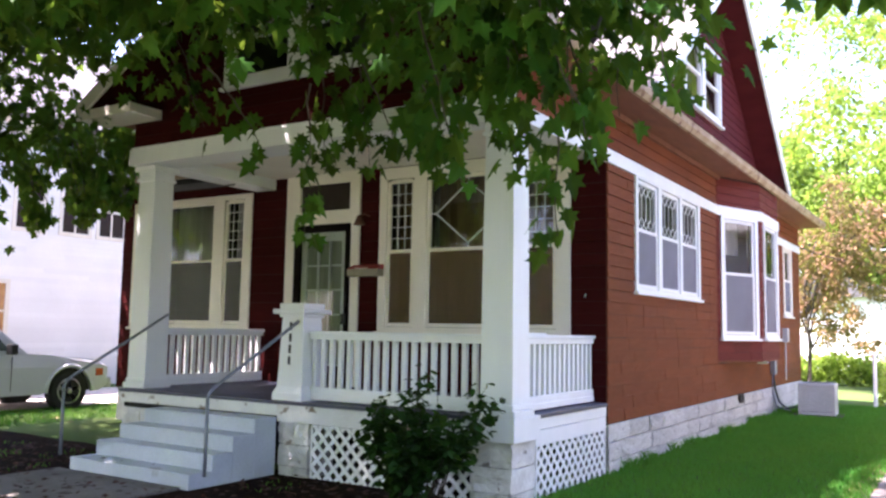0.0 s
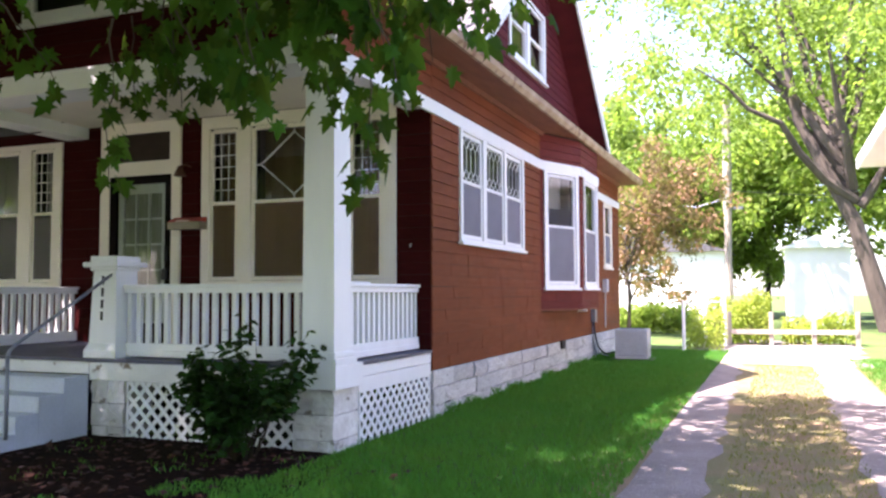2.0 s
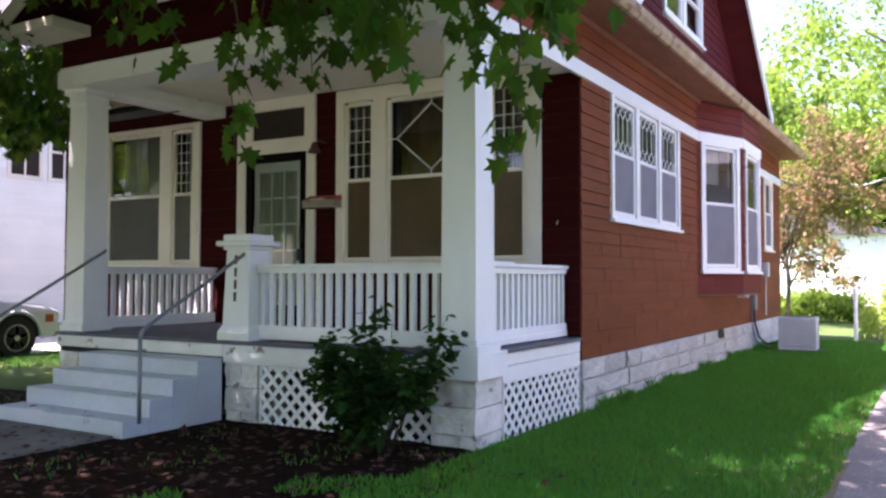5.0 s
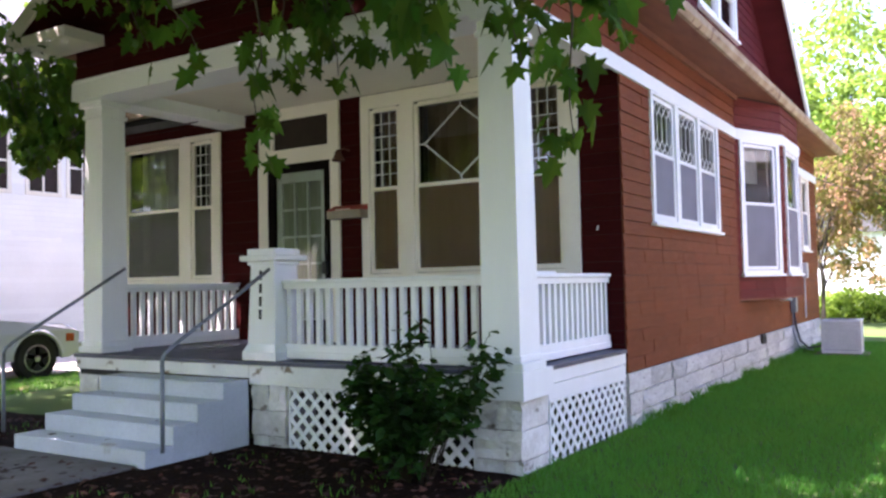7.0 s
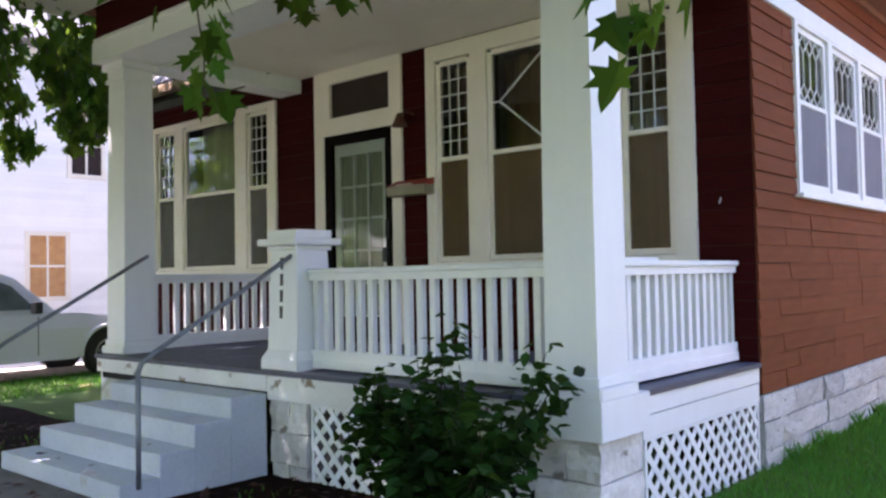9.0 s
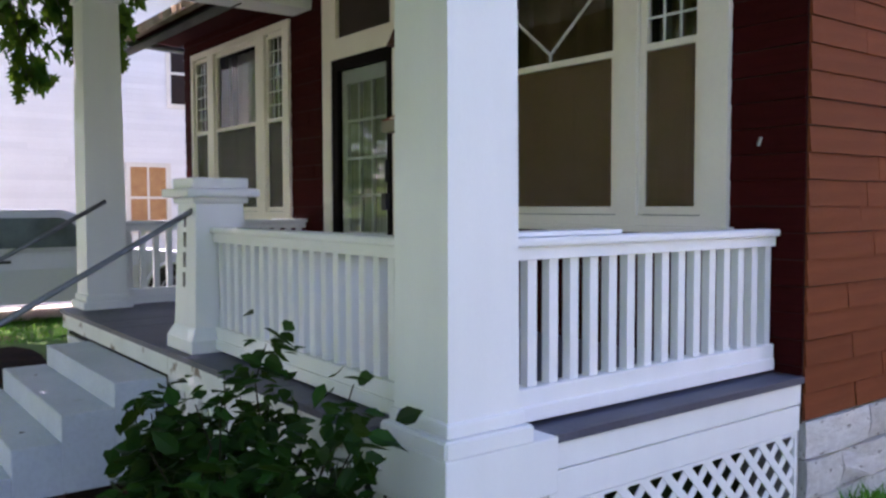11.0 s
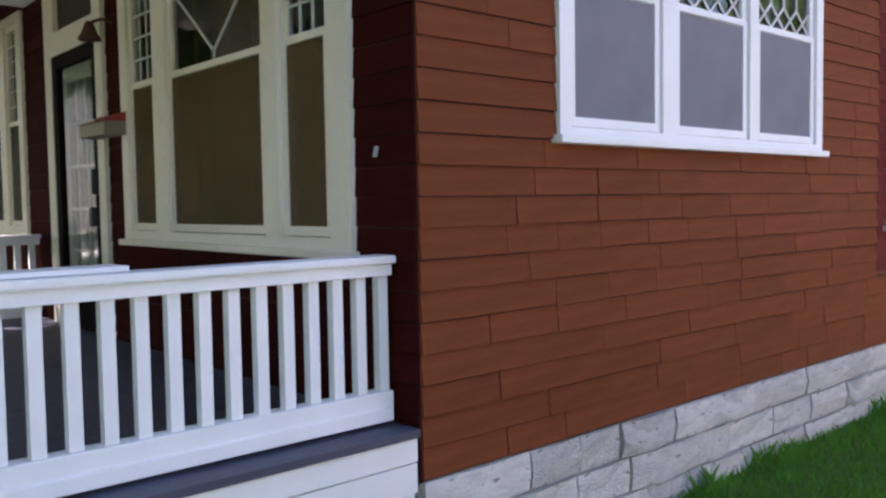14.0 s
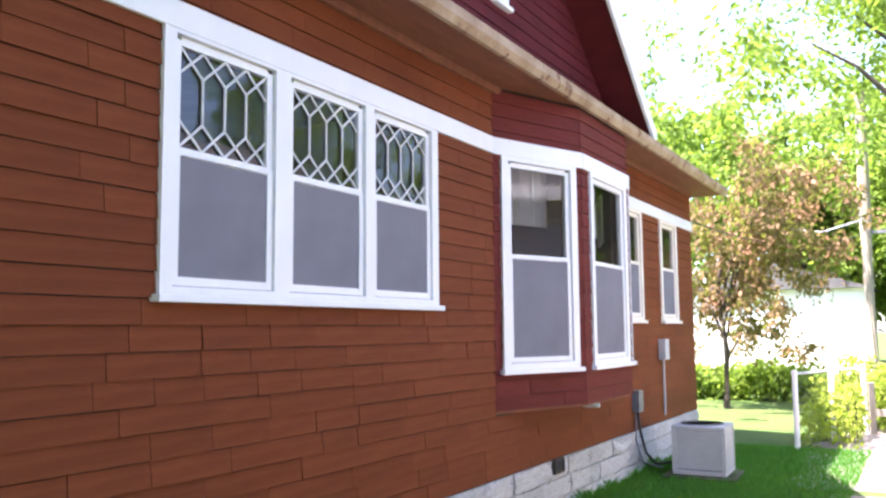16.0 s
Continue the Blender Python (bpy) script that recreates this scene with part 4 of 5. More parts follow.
def blades(name, area, count, material, label, height, keep, seed):
    rs = np.random.RandomState(seed)
    x = rs.uniform(area[0], area[1], count)
    y = rs.uniform(area[2], area[3], count)
    k = keep(x, y)
    x, y = x[k], y[k]
    n = len(x)
    h = height * rs.uniform(0.5, 1.2, n)
    a = rs.uniform(0, math.tau, n)
    lean = rs.uniform(0.1, 0.7, n) * h
    w = rs.uniform(0.003, 0.006, n)
    la = rs.uniform(0, math.tau, n)
    v = np.zeros((n, 4, 3))
    v[:, 0] = np.stack([x - np.cos(a) * w, y - np.sin(a) * w, np.zeros(n)], 1)
    v[:, 1] = np.stack([x + np.cos(a) * w, y + np.sin(a) * w, np.zeros(n)], 1)
    v[:, 2] = np.stack([x + np.cos(a) * w * 0.7 + np.cos(la) * lean * 0.4, y + np.sin(a) * w * 0.7 + np.sin(la) * lean * 0.4, h * 0.6], 1)
    v[:, 3] = np.stack([x + np.cos(la) * lean, y + np.sin(la) * lean, h], 1)
    f = [(4 * i, 4 * i + 1, 4 * i + 2, 4 * i + 3) for i in range(n)]
    ob = raw(name, v.reshape(-1, 3).tolist(), f, material)
    return tagged(ob, label, "grass", kind="stuff")


def bed(x, y):
    return (x > -8.3) & (x < 0.0) & (y > -3.2 - 0.75 * np.minimum(-x, 2.6)) & (y < 0.4)


def off_track(x, y):
    return ~(((x > 2.35) & (x < 3.1)) | ((x > 4.1) & (x < 4.75)))


blades("lawn_grass", (0.05, 2.45, -4.5, 11.5), 90000, M_BLADE, "short green lawn beside the house", 0.06, lambda x, y: ~bed(x, y), 1)
blades("front_grass", (-2.6, 2.5, -6.8, -2.9), 46000, M_BLADE, "patchy shaded lawn before the porch", 0.05, lambda x, y: (~bed(x, y)) & ((x > 0.75 + 0.25 * np.sin(y * 3.1)) | (np.sin(x * 4.3 + y) * np.cos(y * 3.7 - x * 1.3) + 0.35 * np.sin(x * 11) > 0.5 - 0.45 * (x > -0.3))), 2)
blades("thin_grass", (-8.0, 0.0, -6.4, -2.4), 3600, M_BLADE, "thin grass on the shaded soil", 0.05, lambda x, y: bed(x, y) & ~((x > -4.75) & (x < -2.5)) & (np.sin(x * 5) * np.cos(y * 4 + x) > 0.1), 8)
blades("far_grass", (-10.4, -4.8, -4.5, 3.0), 25000, M_BLADE, "lawn between the houses", 0.06, lambda x, y: ~bed(x, y) & ~((x > -8.1) & (y > 0)), 3)
blades("drive_grass", (2.2, 5.6, -6.0, 8.0), 30000, M_DRYBLADE, "thin dry grass along the drive", 0.035, lambda x, y: off_track(x, y), 4)
blades("right_grass", (4.7, 5.6, -6.0, 10.0), 9000, M_BLADE, "grass strip beside the neighbouring house", 0.06, lambda x, y: off_track(x, y), 5)
blades("wall_weeds", (0.03, 0.22, 0.3, 9.0), 2600, M_BLADE, "tufts of grass along the foundation", 0.14, lambda x, y: np.sin(y * 7.3) + np.sin(y * 3.1) > 0.5, 6)


# ---- foliage ----
def star_leaf():
    """A lobed leaf one long: outline points and fan faces round the base of the veins."""
    half = [(0.0, -0.02), (0.20, -0.12), (0.16, 0.10), (0.52, 0.10), (0.34, 0.30), (0.50, 0.55), (0.22, 0.50), (0.16, 0.72), (0.0, 1.0)]
    pts = half + [(-x, y) for x, y in half[-2:0:-1]]
    v = [(0.0, 0.28, 0.0)] + [(x, y, -0.28 * abs(x) - 0.16 * y * y) for x, y in pts]
    n = len(pts)
    return np.array(v), [(0, 1 + i, 1 + (i + 1) % n) for i in range(n)]


def oval_leaf():
    pts = [(0, 0), (0.26, 0.25), (0.28, 0.55), (0, 1.0), (-0.28, 0.55), (-0.26, 0.25)]
    v = [(x, y, 0.16 * abs(x) - 0.12 * y * y) for x, y in pts]
    return np.array(v), [(0, 1, 2, 3), (0, 3, 4, 5)]


def leaf_cloud(name, places, ways, sizes, leaf, material, parent, rs, flat=0.5):
    """One mesh of many leaves, each at its place, hanging along its way."""
    base, faces = leaf
    n, k = len(places), len(base)
    ways = ways / np.maximum(np.linalg.norm(ways, axis=1, keepdims=True), 1e-6)
    up = rs.normal(size=(n, 3)) * flat + np.array([0, 0, 1.0])
    side = np.cross(ways, up)
    side /= np.maximum(np.linalg.norm(side, axis=1, keepdims=True), 1e-6)
    nor = np.cross(side, ways)
    s = sizes[:, None, None]
    v = places[:, None, :] + s * (base[None, :, 0:1] * side[:, None, :] + base[None, :, 1:2] * ways[:, None, :] + base[None, :, 2:3] * nor[:, None, :])
    f = [tuple(i * k + a for a in q) for i in range(n) for q in faces]
    return raw(name, v.reshape(-1, 3).tolist(), f, material, parent)


def limb(a, b, r0, r1, sag, rng, n=7):
    a, b = Vector(a), Vector(b)
    pts = []
    for i in range(n):
        u = i / (n - 1)
        p = a.lerp(b, u) + Vector((0, 0, sag * 4 * u * (1 - u)))
        if 0 < i < n - 1:
            p += Vector((rng.uniform(-1, 1), rng.uniform(-1, 1), rng.uniform(-1, 1))) * (b - a).length * 0.025
        pts.append(p)
    return tube(pts, r0, 7, r1), pts


def maple():
    rng, rs = random.Random(11), np.random.RandomState(11)
    base = Vector((-3.4, -8.6, 0))
    t = thing("maple_tree", AT(base), "large green maple hanging over the front lawn", "tree")
    loc = lambda p: (p[0] - base.x, p[1] - base.y, p[2])
    part("trunk", tube([loc(p) for p in ((-3.4, -8.6, -0.1), (-3.4, -8.6, 0.5), (-3.35, -8.5, 2.0), (-3.3, -8.4, 4.2))], 0.36, 12, 0.26), M_BARK, t)
    forks = [(-0.5, -5.0, 5.0), (1.4, -5.2, 4.6), (-4.5, -4.2, 5.4), (-7.5, -4.0, 5.2), (-2.5, -3.6, 5.2), (-6.0, -2.2, 5.0), (0.4, -3.9, 5.2)]
    for q in forks:
        b, _ = limb(loc((-3.3, -8.4, 3.9)), loc(q), 0.12, 0.035, 0.5, rng)
        part("limb", b, M_BARK, t)
    # hanging sprays
    tips = [((-0.91, -3.79, 2.03), 1.3, 1), ((-1.2, -4.0, 2.75), 0.7, 1), ((-1.75, -2.6, 2.95), 0.9, 2), ((-1.0, -2.9, 2.78), 0.8, 2), ((-0.65, -3.0, 2.85), 0.8, 1),
            ((0.72, -3.45, 2.5), 0.9, 2), ((1.08, -3.6, 1.93), 1.3, 1), ((1.2, -3.3, 2.7), 0.9, 3), ((1.40, -3.9, 2.5), 1.2, 2), ((1.0, -4.1, 2.75), 1.0, 3),
            ((0.83, -4.41, 2.24), 1.1, 2), ((-3.4, -2.6, 3.45), 0.9, 2), ((1.75, -3.4, 2.95), 0.7, 2), ((2.95, -4.2, 3.05), 0.6, 4), ((0.2, -3.4, 2.85), 0.7, 2),
            ((-6.6, -1.7, 2.9), 1.0, 4), ((-7.4, -1.9, 2.7), 1.2, 5), ((-5.9, -2.6, 3.2), 0.9, 3), ((-8.3, -2.3, 2.8), 1.2, 5), ((-6.4, -1.35, 3.0), 1.2, 9), ((-7.2, -1.2, 2.9), 1.4, 9), ((-5.85, -1.6, 3.35), 1.0, 6)]
    P, W, Z = [], [], []
    for tip, ln, copies in tips:
        for c in range(copies):
            e = Vector(tip) + Vector((rng.uniform(-0.22, 0.22), rng.uniform(-0.18, 0.18), rng.uniform(0.0, 0.3))) * (c > 0)
            top = e + Vector((rng.uniform(-0.45, 0.05), rng.uniform(-0.4, 0.1), ln))
            b, pts = limb(loc(top), loc(e + Vector((0, 0, 0.08))), 0.010, 0.003, 0.06, rng)
            part("twig", b, M_BARK, t)
            for i in range(int(20 * ln)):
                u = rng.random() ** 0.8
                p = top.lerp(e, u) + Vector((rng.uniform(-0.13, 0.13), rng.uniform(-0.13, 0.13), rng.uniform(-0.06, 0.06)))
                P.append(loc(p))
                W.append((rng.uniform(-0.8, 0.8), rng.uniform(-0.8, 0.8), -1.0))
                Z.append(rng.uniform(0.11, 0.20))
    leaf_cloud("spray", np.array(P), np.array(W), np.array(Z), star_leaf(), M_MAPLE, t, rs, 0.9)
    # crown: clumps of leaves, densest over the house front
    P, W, Z = [], [], []

    # holes left in the crown so that sun dapples reach lawn and drive
    def gap(x, y, z):
        if x + 0.38 * z < 0.7 and y + 0.30 * z > -3.6:
            return False
        if x + 0.38 * z > 0.4:
            return z > 4.4 and noise.noise(((x + 0.38 * z) * 1.1, (y + 0.30 * z) * 1.1, 5.0)) > 0.24
        return z > 4.4 and noise.noise(((x + 0.38 * z) * 0.75, (y + 0.30 * z) * 0.75, 3.0)) > 0.43

    def clump(x, y, z, m, spread, lo, hi):
        if gap(x, y, z):
            return
        d = rs.normal(size=(m, 3)) * np.array([spread, spread, spread * 0.75])
        P.append(np.array(loc((x, y, z))) + d)
        W.append(np.stack([d[:, 0] * 1.5 + rs.normal(size=m) * 0.4, d[:, 1] * 1.5 + rs.normal(size=m) * 0.4, -np.ones(m) * 0.8], 1))
        Z.append(rs.uniform(lo, hi, m))

    clumps = 0
    while clumps < 1250:
        x, y, z = rng.uniform(-10.5, 1.9), rng.uniform(-6.6, -2.75), 2.4 + 5.8 * rng.random() ** 1.3
        low = 2.45 + 0.17 * (2 - x) + 0.165 * (y + 8.5)
        if x < -5.0:
            low = 2.95 + 0.12 * (y + 2.5) + max(0.0, (x + 6.0)) * 0.9
        if z < low or (x > 0.8 and z > 5.5) or (z < low + 1.0 and noise.noise((x * 0.9, y * 0.9, z * 0.9)) < -0.18):
            continue
        clumps += 1
        clump(x, y, z, 34, 0.30, 0.10, 0.18)
    # the next three sets: unseen leaves added to deepen and dapple the shade
    for k in range(640):
        a, r = rng.uniform(0, math.tau), 7.0 * math.sqrt(rng.random())
        x, y, z = -2.6 + math.cos(a) * r, -9.5 + math.sin(a) * r * 0.8, rng.uniform(4.9, 9.5)
        if y < -6.2:
            clump(x, y, z, 22, 0.45, 0.16, 0.26)
    for k in range(240):
        clump(rng.uniform(-10.0, 0.6), rng.uniform(-3.2, -0.6), rng.uniform(6.5, 8.6), 26, 0.38, 0.14, 0.22)
    for k in range(210):
        clump(rng.uniform(0.1, 3.2), rng.uniform(-6.2, 0.8), rng.uniform(6.6, 8.8), 26, 0.34, 0.14, 0.22)
    # thick leaf clumps added between the sun and the porch corner to shade it
    for k in range(90):
        s, up = rng.uniform(4.0, 6.5), rng.uniform(0.4, 3.0)
        clump(-0.15 - 0.38 * s + rng.uniform(-0.7, 0.5), -2.2 - 0.30 * s + rng.uniform(-1.3, 0.5), up + s, 24, 0.30, 0.12, 0.2)
    # dense clumps added to keep sun off steps, porch front and grass beyond wing
    for k in range(270):
        s = rng.uniform(5.2, 8.0)
        x, y = (rng.uniform(-4.9, -0.6), rng.uniform(-3.6, -1.7)) if k < 130 else (rng.uniform(-10.2, -7.0), rng.uniform(-4.5, 1.5))
        clump(x - 0.38 * s, y - 0.30 * s, 0.7 + s, 26, 0.32, 0.13, 0.2)
    # high clumps added unseen to shade the drive; low ones before the roof corner
    for k in range(150):
        s = rng.uniform(6.3, 8.6)
        clump(rng.uniform(2.6, 5.6) - 0.38 * s, rng.uniform(-7.0, 2.2) - 0.30 * s, s, 26, 0.34, 0.14, 0.22)
    for k in range(28):
        clump(rng.uniform(0.2, 1.9), rng.uniform(-4.8, -3.3), rng.uniform(3.25, 4.6), 24, 0.25, 0.11, 0.19)
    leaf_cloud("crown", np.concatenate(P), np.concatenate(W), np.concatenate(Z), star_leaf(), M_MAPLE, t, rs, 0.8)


maple()


def far_tree(x, y, h, spread, low, clumps, material, label, seed, leaf=0.22, per=84, trunk_r=0.2, name="tree", lean=0.0):
    rng, rs = random.Random(seed), np.random.RandomState(seed)
    t = thing(name, AT((x, y, 0)), label, "tree", "background trees")
    part("trunk", tube([(0, 0, -0.1), (0.05 - lean * 0.3, 0, h * 0.25), (-0.1 - lean * 0.75, 0.1, h * 0.5), (0.1 - lean, 0, h * 0.8)], trunk_r, 9, trunk_r * 0.25), M_BARK, t)
    P, W = [], []
    heads = []
    for i in range(13 if lean else 9):
        a, r, z = rng.uniform(0, math.tau), rng.uniform(0.3, 0.85) * spread, rng.uniform(low + 0.15 * h, h * 0.92)
        q = (math.cos(a) * r - lean * 0.8, math.sin(a) * r, z)
        heads.append(q)
        b, _ = limb((-lean * 0.45 * (z / h), 0, max(low * 0.8, z * 0.5)), q, trunk_r * (0.55 if lean else 0.4), 0.02, 0.2, rng)
        part("limb", b, M_BARK, t)
    for i in range(clumps):
        q = rng.choice(heads)
        rad = spread * 0.42
        p = np.array(q) + rs.normal(size=3) * np.array([rad, rad, rad * 0.8])
        if p[2] < low:
            p[2] = low + rng.uniform(0, 0.8)
        d = rs.normal(size=(per, 3)) * spread * 0.075
        P.append(p + d)
        W.append(np.stack([d[:, 0] + rs.normal(size=per) * 0.3, d[:, 1] + rs.normal(size=per) * 0.3, -np.ones(per) * 0.35], 1))
    P, W = np.concatenate(P), np.concatenate(W)
    leaf_cloud("crown", P, W, 0.95 * leaf * rs.uniform(0.6, 1.3, len(P)), oval_leaf(), material, t, rs, 0.9)
    return t


far_tree(-0.75, 17.5, 5.2, 1.9, 0.9, 140, M_RUST, "small russet-leaved tree behind the house", 21, 0.13, 75, 0.09)
far_tree(-2.0, 38.0, 13.0, 4.5, 2.0, 190, M_FAR, "tall light green tree behind the yard", 22, 0.33, 110)
far_tree(3.0, 42.0, 14.0, 5.5, 1.5, 210, M_FAR, "tall light green tree behind the yard", 23, 0.36, 110)
far_tree(9.5, 36.0, 17.0, 5.5, 2.5, 210, M_FAR, "tall light green tree behind the yard", 24, 0.36, 110)
far_tree(6.9, 22.5, 14.5, 5.0, 5.2, 170, M_FAR, "spreading tree leaning over the back yard", 25, 0.20, 130, 0.34, lean=3.4)
far_tree(16.0, 44.0, 14.0, 6.0, 1.5, 140, M_FAR, "tall light green tree behind the yard", 26, 0.45)
far_tree(-9.0, 46.0, 12.0, 6.0, 1.5, 120, M_FAR, "tall light green tree behind the yard", 27, 0.45)
far_tree(10.0, -24.0, 11.0, 5.0, 2.0, 100, M_FAR, "unseen tree added across the street", 28, 0.4)
far_tree(19.0, -12.0, 12.0, 5.0, 1.5, 110, M_FAR, "unseen tree added across the street", 29, 0.4)
# four more unseen crowns, added to block low sky from the house front
far_tree(-4.0, -26.0, 12.0, 5.5, 1.2, 110, M_FAR, "unseen tree added across the street", 33, 0.5, 40)
far_tree(3.0, -29.0, 13.0, 6.0, 1.0, 120, M_FAR, "unseen tree added across the street", 34, 0.5, 40)
far_tree(-14.0, -20.0, 12.0, 5.5, 1.2, 110, M_FAR, "unseen tree added across the street", 35, 0.5, 40)
far_tree(-20.0, -11.0, 11.0, 5.0, 1.2, 110, M_FAR, "unseen tree added down the street", 36, 0.5, 40)
far_tree(18.0, 23.0, 14.0, 5.0, 1.2, 160, M_FAR, "tree behind the neighbouring house", 30, 0.3)


def hedge(x0, x1, y0, y1, h, n, label, seed, leaf=0.10, green=None):
    rs = np.random.RandomState(seed)
    t = thing("hedge", AT(((x0 + x1) / 2, (y0 + y1) / 2, 0)), label, "hedge")
    P = np.stack([rs.uniform(x0, x1, n) - (x0 + x1) / 2, rs.uniform(y0, y1, n) - (y0 + y1) / 2, h * rs.uniform(0.02, 1, n) ** 0.8], 1)
    P[:, 2] *= 0.8 + 0.25 * np.sin(P[:, 0] * 3.1) * np.cos(P[:, 1] * 2 + 1)
    part("stems", boxed(*[(a - 0.01, a + 0.01, -0.01, 0.01, 0, h * 0.7) for a in np.linspace(-(x1 - x0) / 2 + 0.1, (x1 - x0) / 2 - 0.1, 12)]), M_BARK, t)
    leaf_cloud("leaves", P, rs.normal(size=(n, 3)), leaf * rs.uniform(0.6, 1.3, n), oval_leaf(), green or M_FAR, t, rs, 1.0)


hedge(-2.6, 1.0, 19.6, 20.8, 1.0, 5000, "low leafy green hedge behind the lawn", 31, 0.14)
hedge(1.75, 3.3, 14.0, 15.6, 1.35, 4200, "sunlit yellow-green vines over the yard fence", 32, 0.10, M_VINE)
hedge(1.5, 2.3, 11.4, 13.6, 1.0, 1500, "sunlit vines growing through the wire fence", 38, 0.09, M_VINE)
hedge(3.6, 5.3, 14.5, 15.4, 0.85, 2600, "low sunlit weeds behind the yard fence", 37, 0.09, M_VINE)


def shrub():
    rng, rs = random.Random(5), np.random.RandomState(5)
    t = thing("shrub", AT((-0.48, -2.62, 0)), "leafy green shrub growing before the porch railing", "shrub")
    P, W, Z = [], [], []
    for i in range(26):
        a = rng.uniform(0, math.tau)
        r = rng.uniform(0.10, 0.66)
        z = rng.uniform(0.58, 1.16) - 0.22 * (r > 0.5)
        if abs(math.cos(a) * r - 0.04) < 0.12:
            z = min(z, 0.92)
        e = Vector((math.cos(a) * r, math.sin(a) * r * 0.62, z))
        b, pts = limb((-0.10 + math.cos(a) * 0.10, math.sin(a) * 0.07, 0.0), e, 0.007, 0.002, 0.05, rng)
        part("stem", b, M_STEM, t)
        knots = [rng.uniform(0.22, 1.0) for _ in range(5)]
        for k in range(95):
            u = min(1.0, max(0.18, rng.gauss(rng.choice(knots), 0.05)))
            p = pts[min(6, int(u * 6.99))] + Vector((rng.gauss(0, 0.062), rng.gauss(0, 0.062), rng.gauss(0, 0.05)))
            if e.x > 0.05 and p.z < 0.34:
                continue
            P.append(p)
            W.append((rng.gauss(0, 1), rng.gauss(0, 1), rng.uniform(-0.7, 0.4)))
            Z.append(rng.uniform(0.055, 0.12))
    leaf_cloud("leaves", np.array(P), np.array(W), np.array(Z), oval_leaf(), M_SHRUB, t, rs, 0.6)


shrub()

# fallen leaves
rs = np.random.RandomState(9)
n = 2100
P = np.stack([rs.uniform(-6.5, 1.2, n), rs.uniform(-6.8, -2.2, n), rs.uniform(0.012, 0.05, n)], 1)
P = P[~((P[:, 0] > -4.6) & (P[:, 0] < -2.5) & (P[:, 1] > -3.4)) & ~((P[:, 0] > 0.0) & (rs.rand(n) < 0.8))]
P = np.concatenate([P, [(-4.05, -3.15, 0.152), (-3.35, -3.10, 0.153), (-3.75, -3.12, 0.153), (-3.0, -2.88, 0.298), (-3.9, -2.62, 0.443)]])
W = np.stack([rs.normal(size=len(P)), rs.normal(size=len(P)), rs.normal(size=len(P)) * 0.15], 1)
tagged(leaf_cloud("fallen_leaves", P, W, rs.uniform(0.03, 0.085, len(P)), star_leaf(), M_LITTER, None, rs, 0.2), "dry brown fallen leaves on the soil", "leaves", kind="stuff")

# ---- side yard ----
ac = thing("air_conditioner", pose(0.80, 8.55, 0, 0, 0, 2), "grey outdoor air conditioner on a pad", "air conditioner")
part("pad", boxed((-0.42, 0.42, -0.42, 0.42, -0.02, 0.04), bevel=0.008), M_BARK, ac)
part("case", join(boxed((-0.31, 0.31, -0.31, 0.31, 0.05, 0.10), bevel=0.01), boxed((-0.31, 0.31, -0.31, 0.31, 0.56, 0.62), bevel=0.015),
                  *[boxed((a, a + 0.05, b, b + 0.05, 0.10, 0.56)) for a in (-0.31, 0.26) for b in (-0.31, 0.26)]), M_AC, ac)
for k in range(15):
    z = 0.115 + 0.03 * k
    part("louvre", boxed((-0.27, 0.27, -0.302, -0.288, z, z + 0.026), (-0.27, 0.27, 0.288, 0.302, z, z + 0.026), (-0.302, -0.288, -0.27, 0.27, z, z + 0.026), (0.288, 0.302, -0.27, 0.27, z, z + 0.026)), M_AC, ac)
part("core", boxed((-0.28, 0.28, -0.28, 0.28, 0.06, 0.58)), M_IRON, ac)
fan = lathe([(0.25, 0.622), (0.25, 0.634), (0.235, 0.634), (0.235, 0.622)], 28)
part("fan_guard", fan, M_IRON, ac)
sw = thing("disconnect_box", AT((0.0, 8.36, 0.75)), "dark electrical box on the side wall", "electrical box")
part("box", boxed((0.02, 0.11, -0.09, 0.09, 0, 0.26), bevel=0.006), M_IRON, sw)
part("cable", tube([(0.06, 0, 0.0), (0.08, 0.02, -0.25), (0.14, 0.03, -0.5), (0.28, 0.0, -0.62), (0.50, 0.05, -0.58)], 0.017), M_BLACK, sw, smooth=True)
part("conduit", tube([(0.05, -0.06, 0.0), (0.05, -0.06, -0.35), (0.12, -0.05, -0.60), (0.35, 0.02, -0.66)], 0.012), M_IRON, sw, smooth=True)
meter = thing("meter_box", AT((0.0, 9.6, 1.35)), "grey meter box on the side wall", "meter box")
part("box", boxed((0.02, 0.12, -0.10, 0.10, 0, 0.28), bevel=0.01), M_AC, meter)
part("conduit", tube([(0.06, 0, 0.0), (0.06, 0, -0.75)], 0.015), M_AC, meter)
solid("spigot_pipe", tube([(0.30, 5.86, 1.04), (0.46, 5.86, 1.04)], 0.022), M_WHITE, "short white pipe end under the bay", "pipe")
v = thing("foundation_vent", AT((0.02, 5.8, 0.40)), "small dark vent in the stone foundation", "vent")
part("recess", boxed((-0.005, 0.035, -0.10, 0.10, 0.0, 0.10)), M_DARK, v)
part("frame", boxed((0.0, 0.045, -0.12, -0.10, -0.02, 0.12), (0.0, 0.045, 0.10, 0.12, -0.02, 0.12), (0.0, 0.045, -0.10, 0.10, 0.10, 0.12), (0.0, 0.045, -0.10, 0.10, -0.02, 0.0)), M_BARK, v)

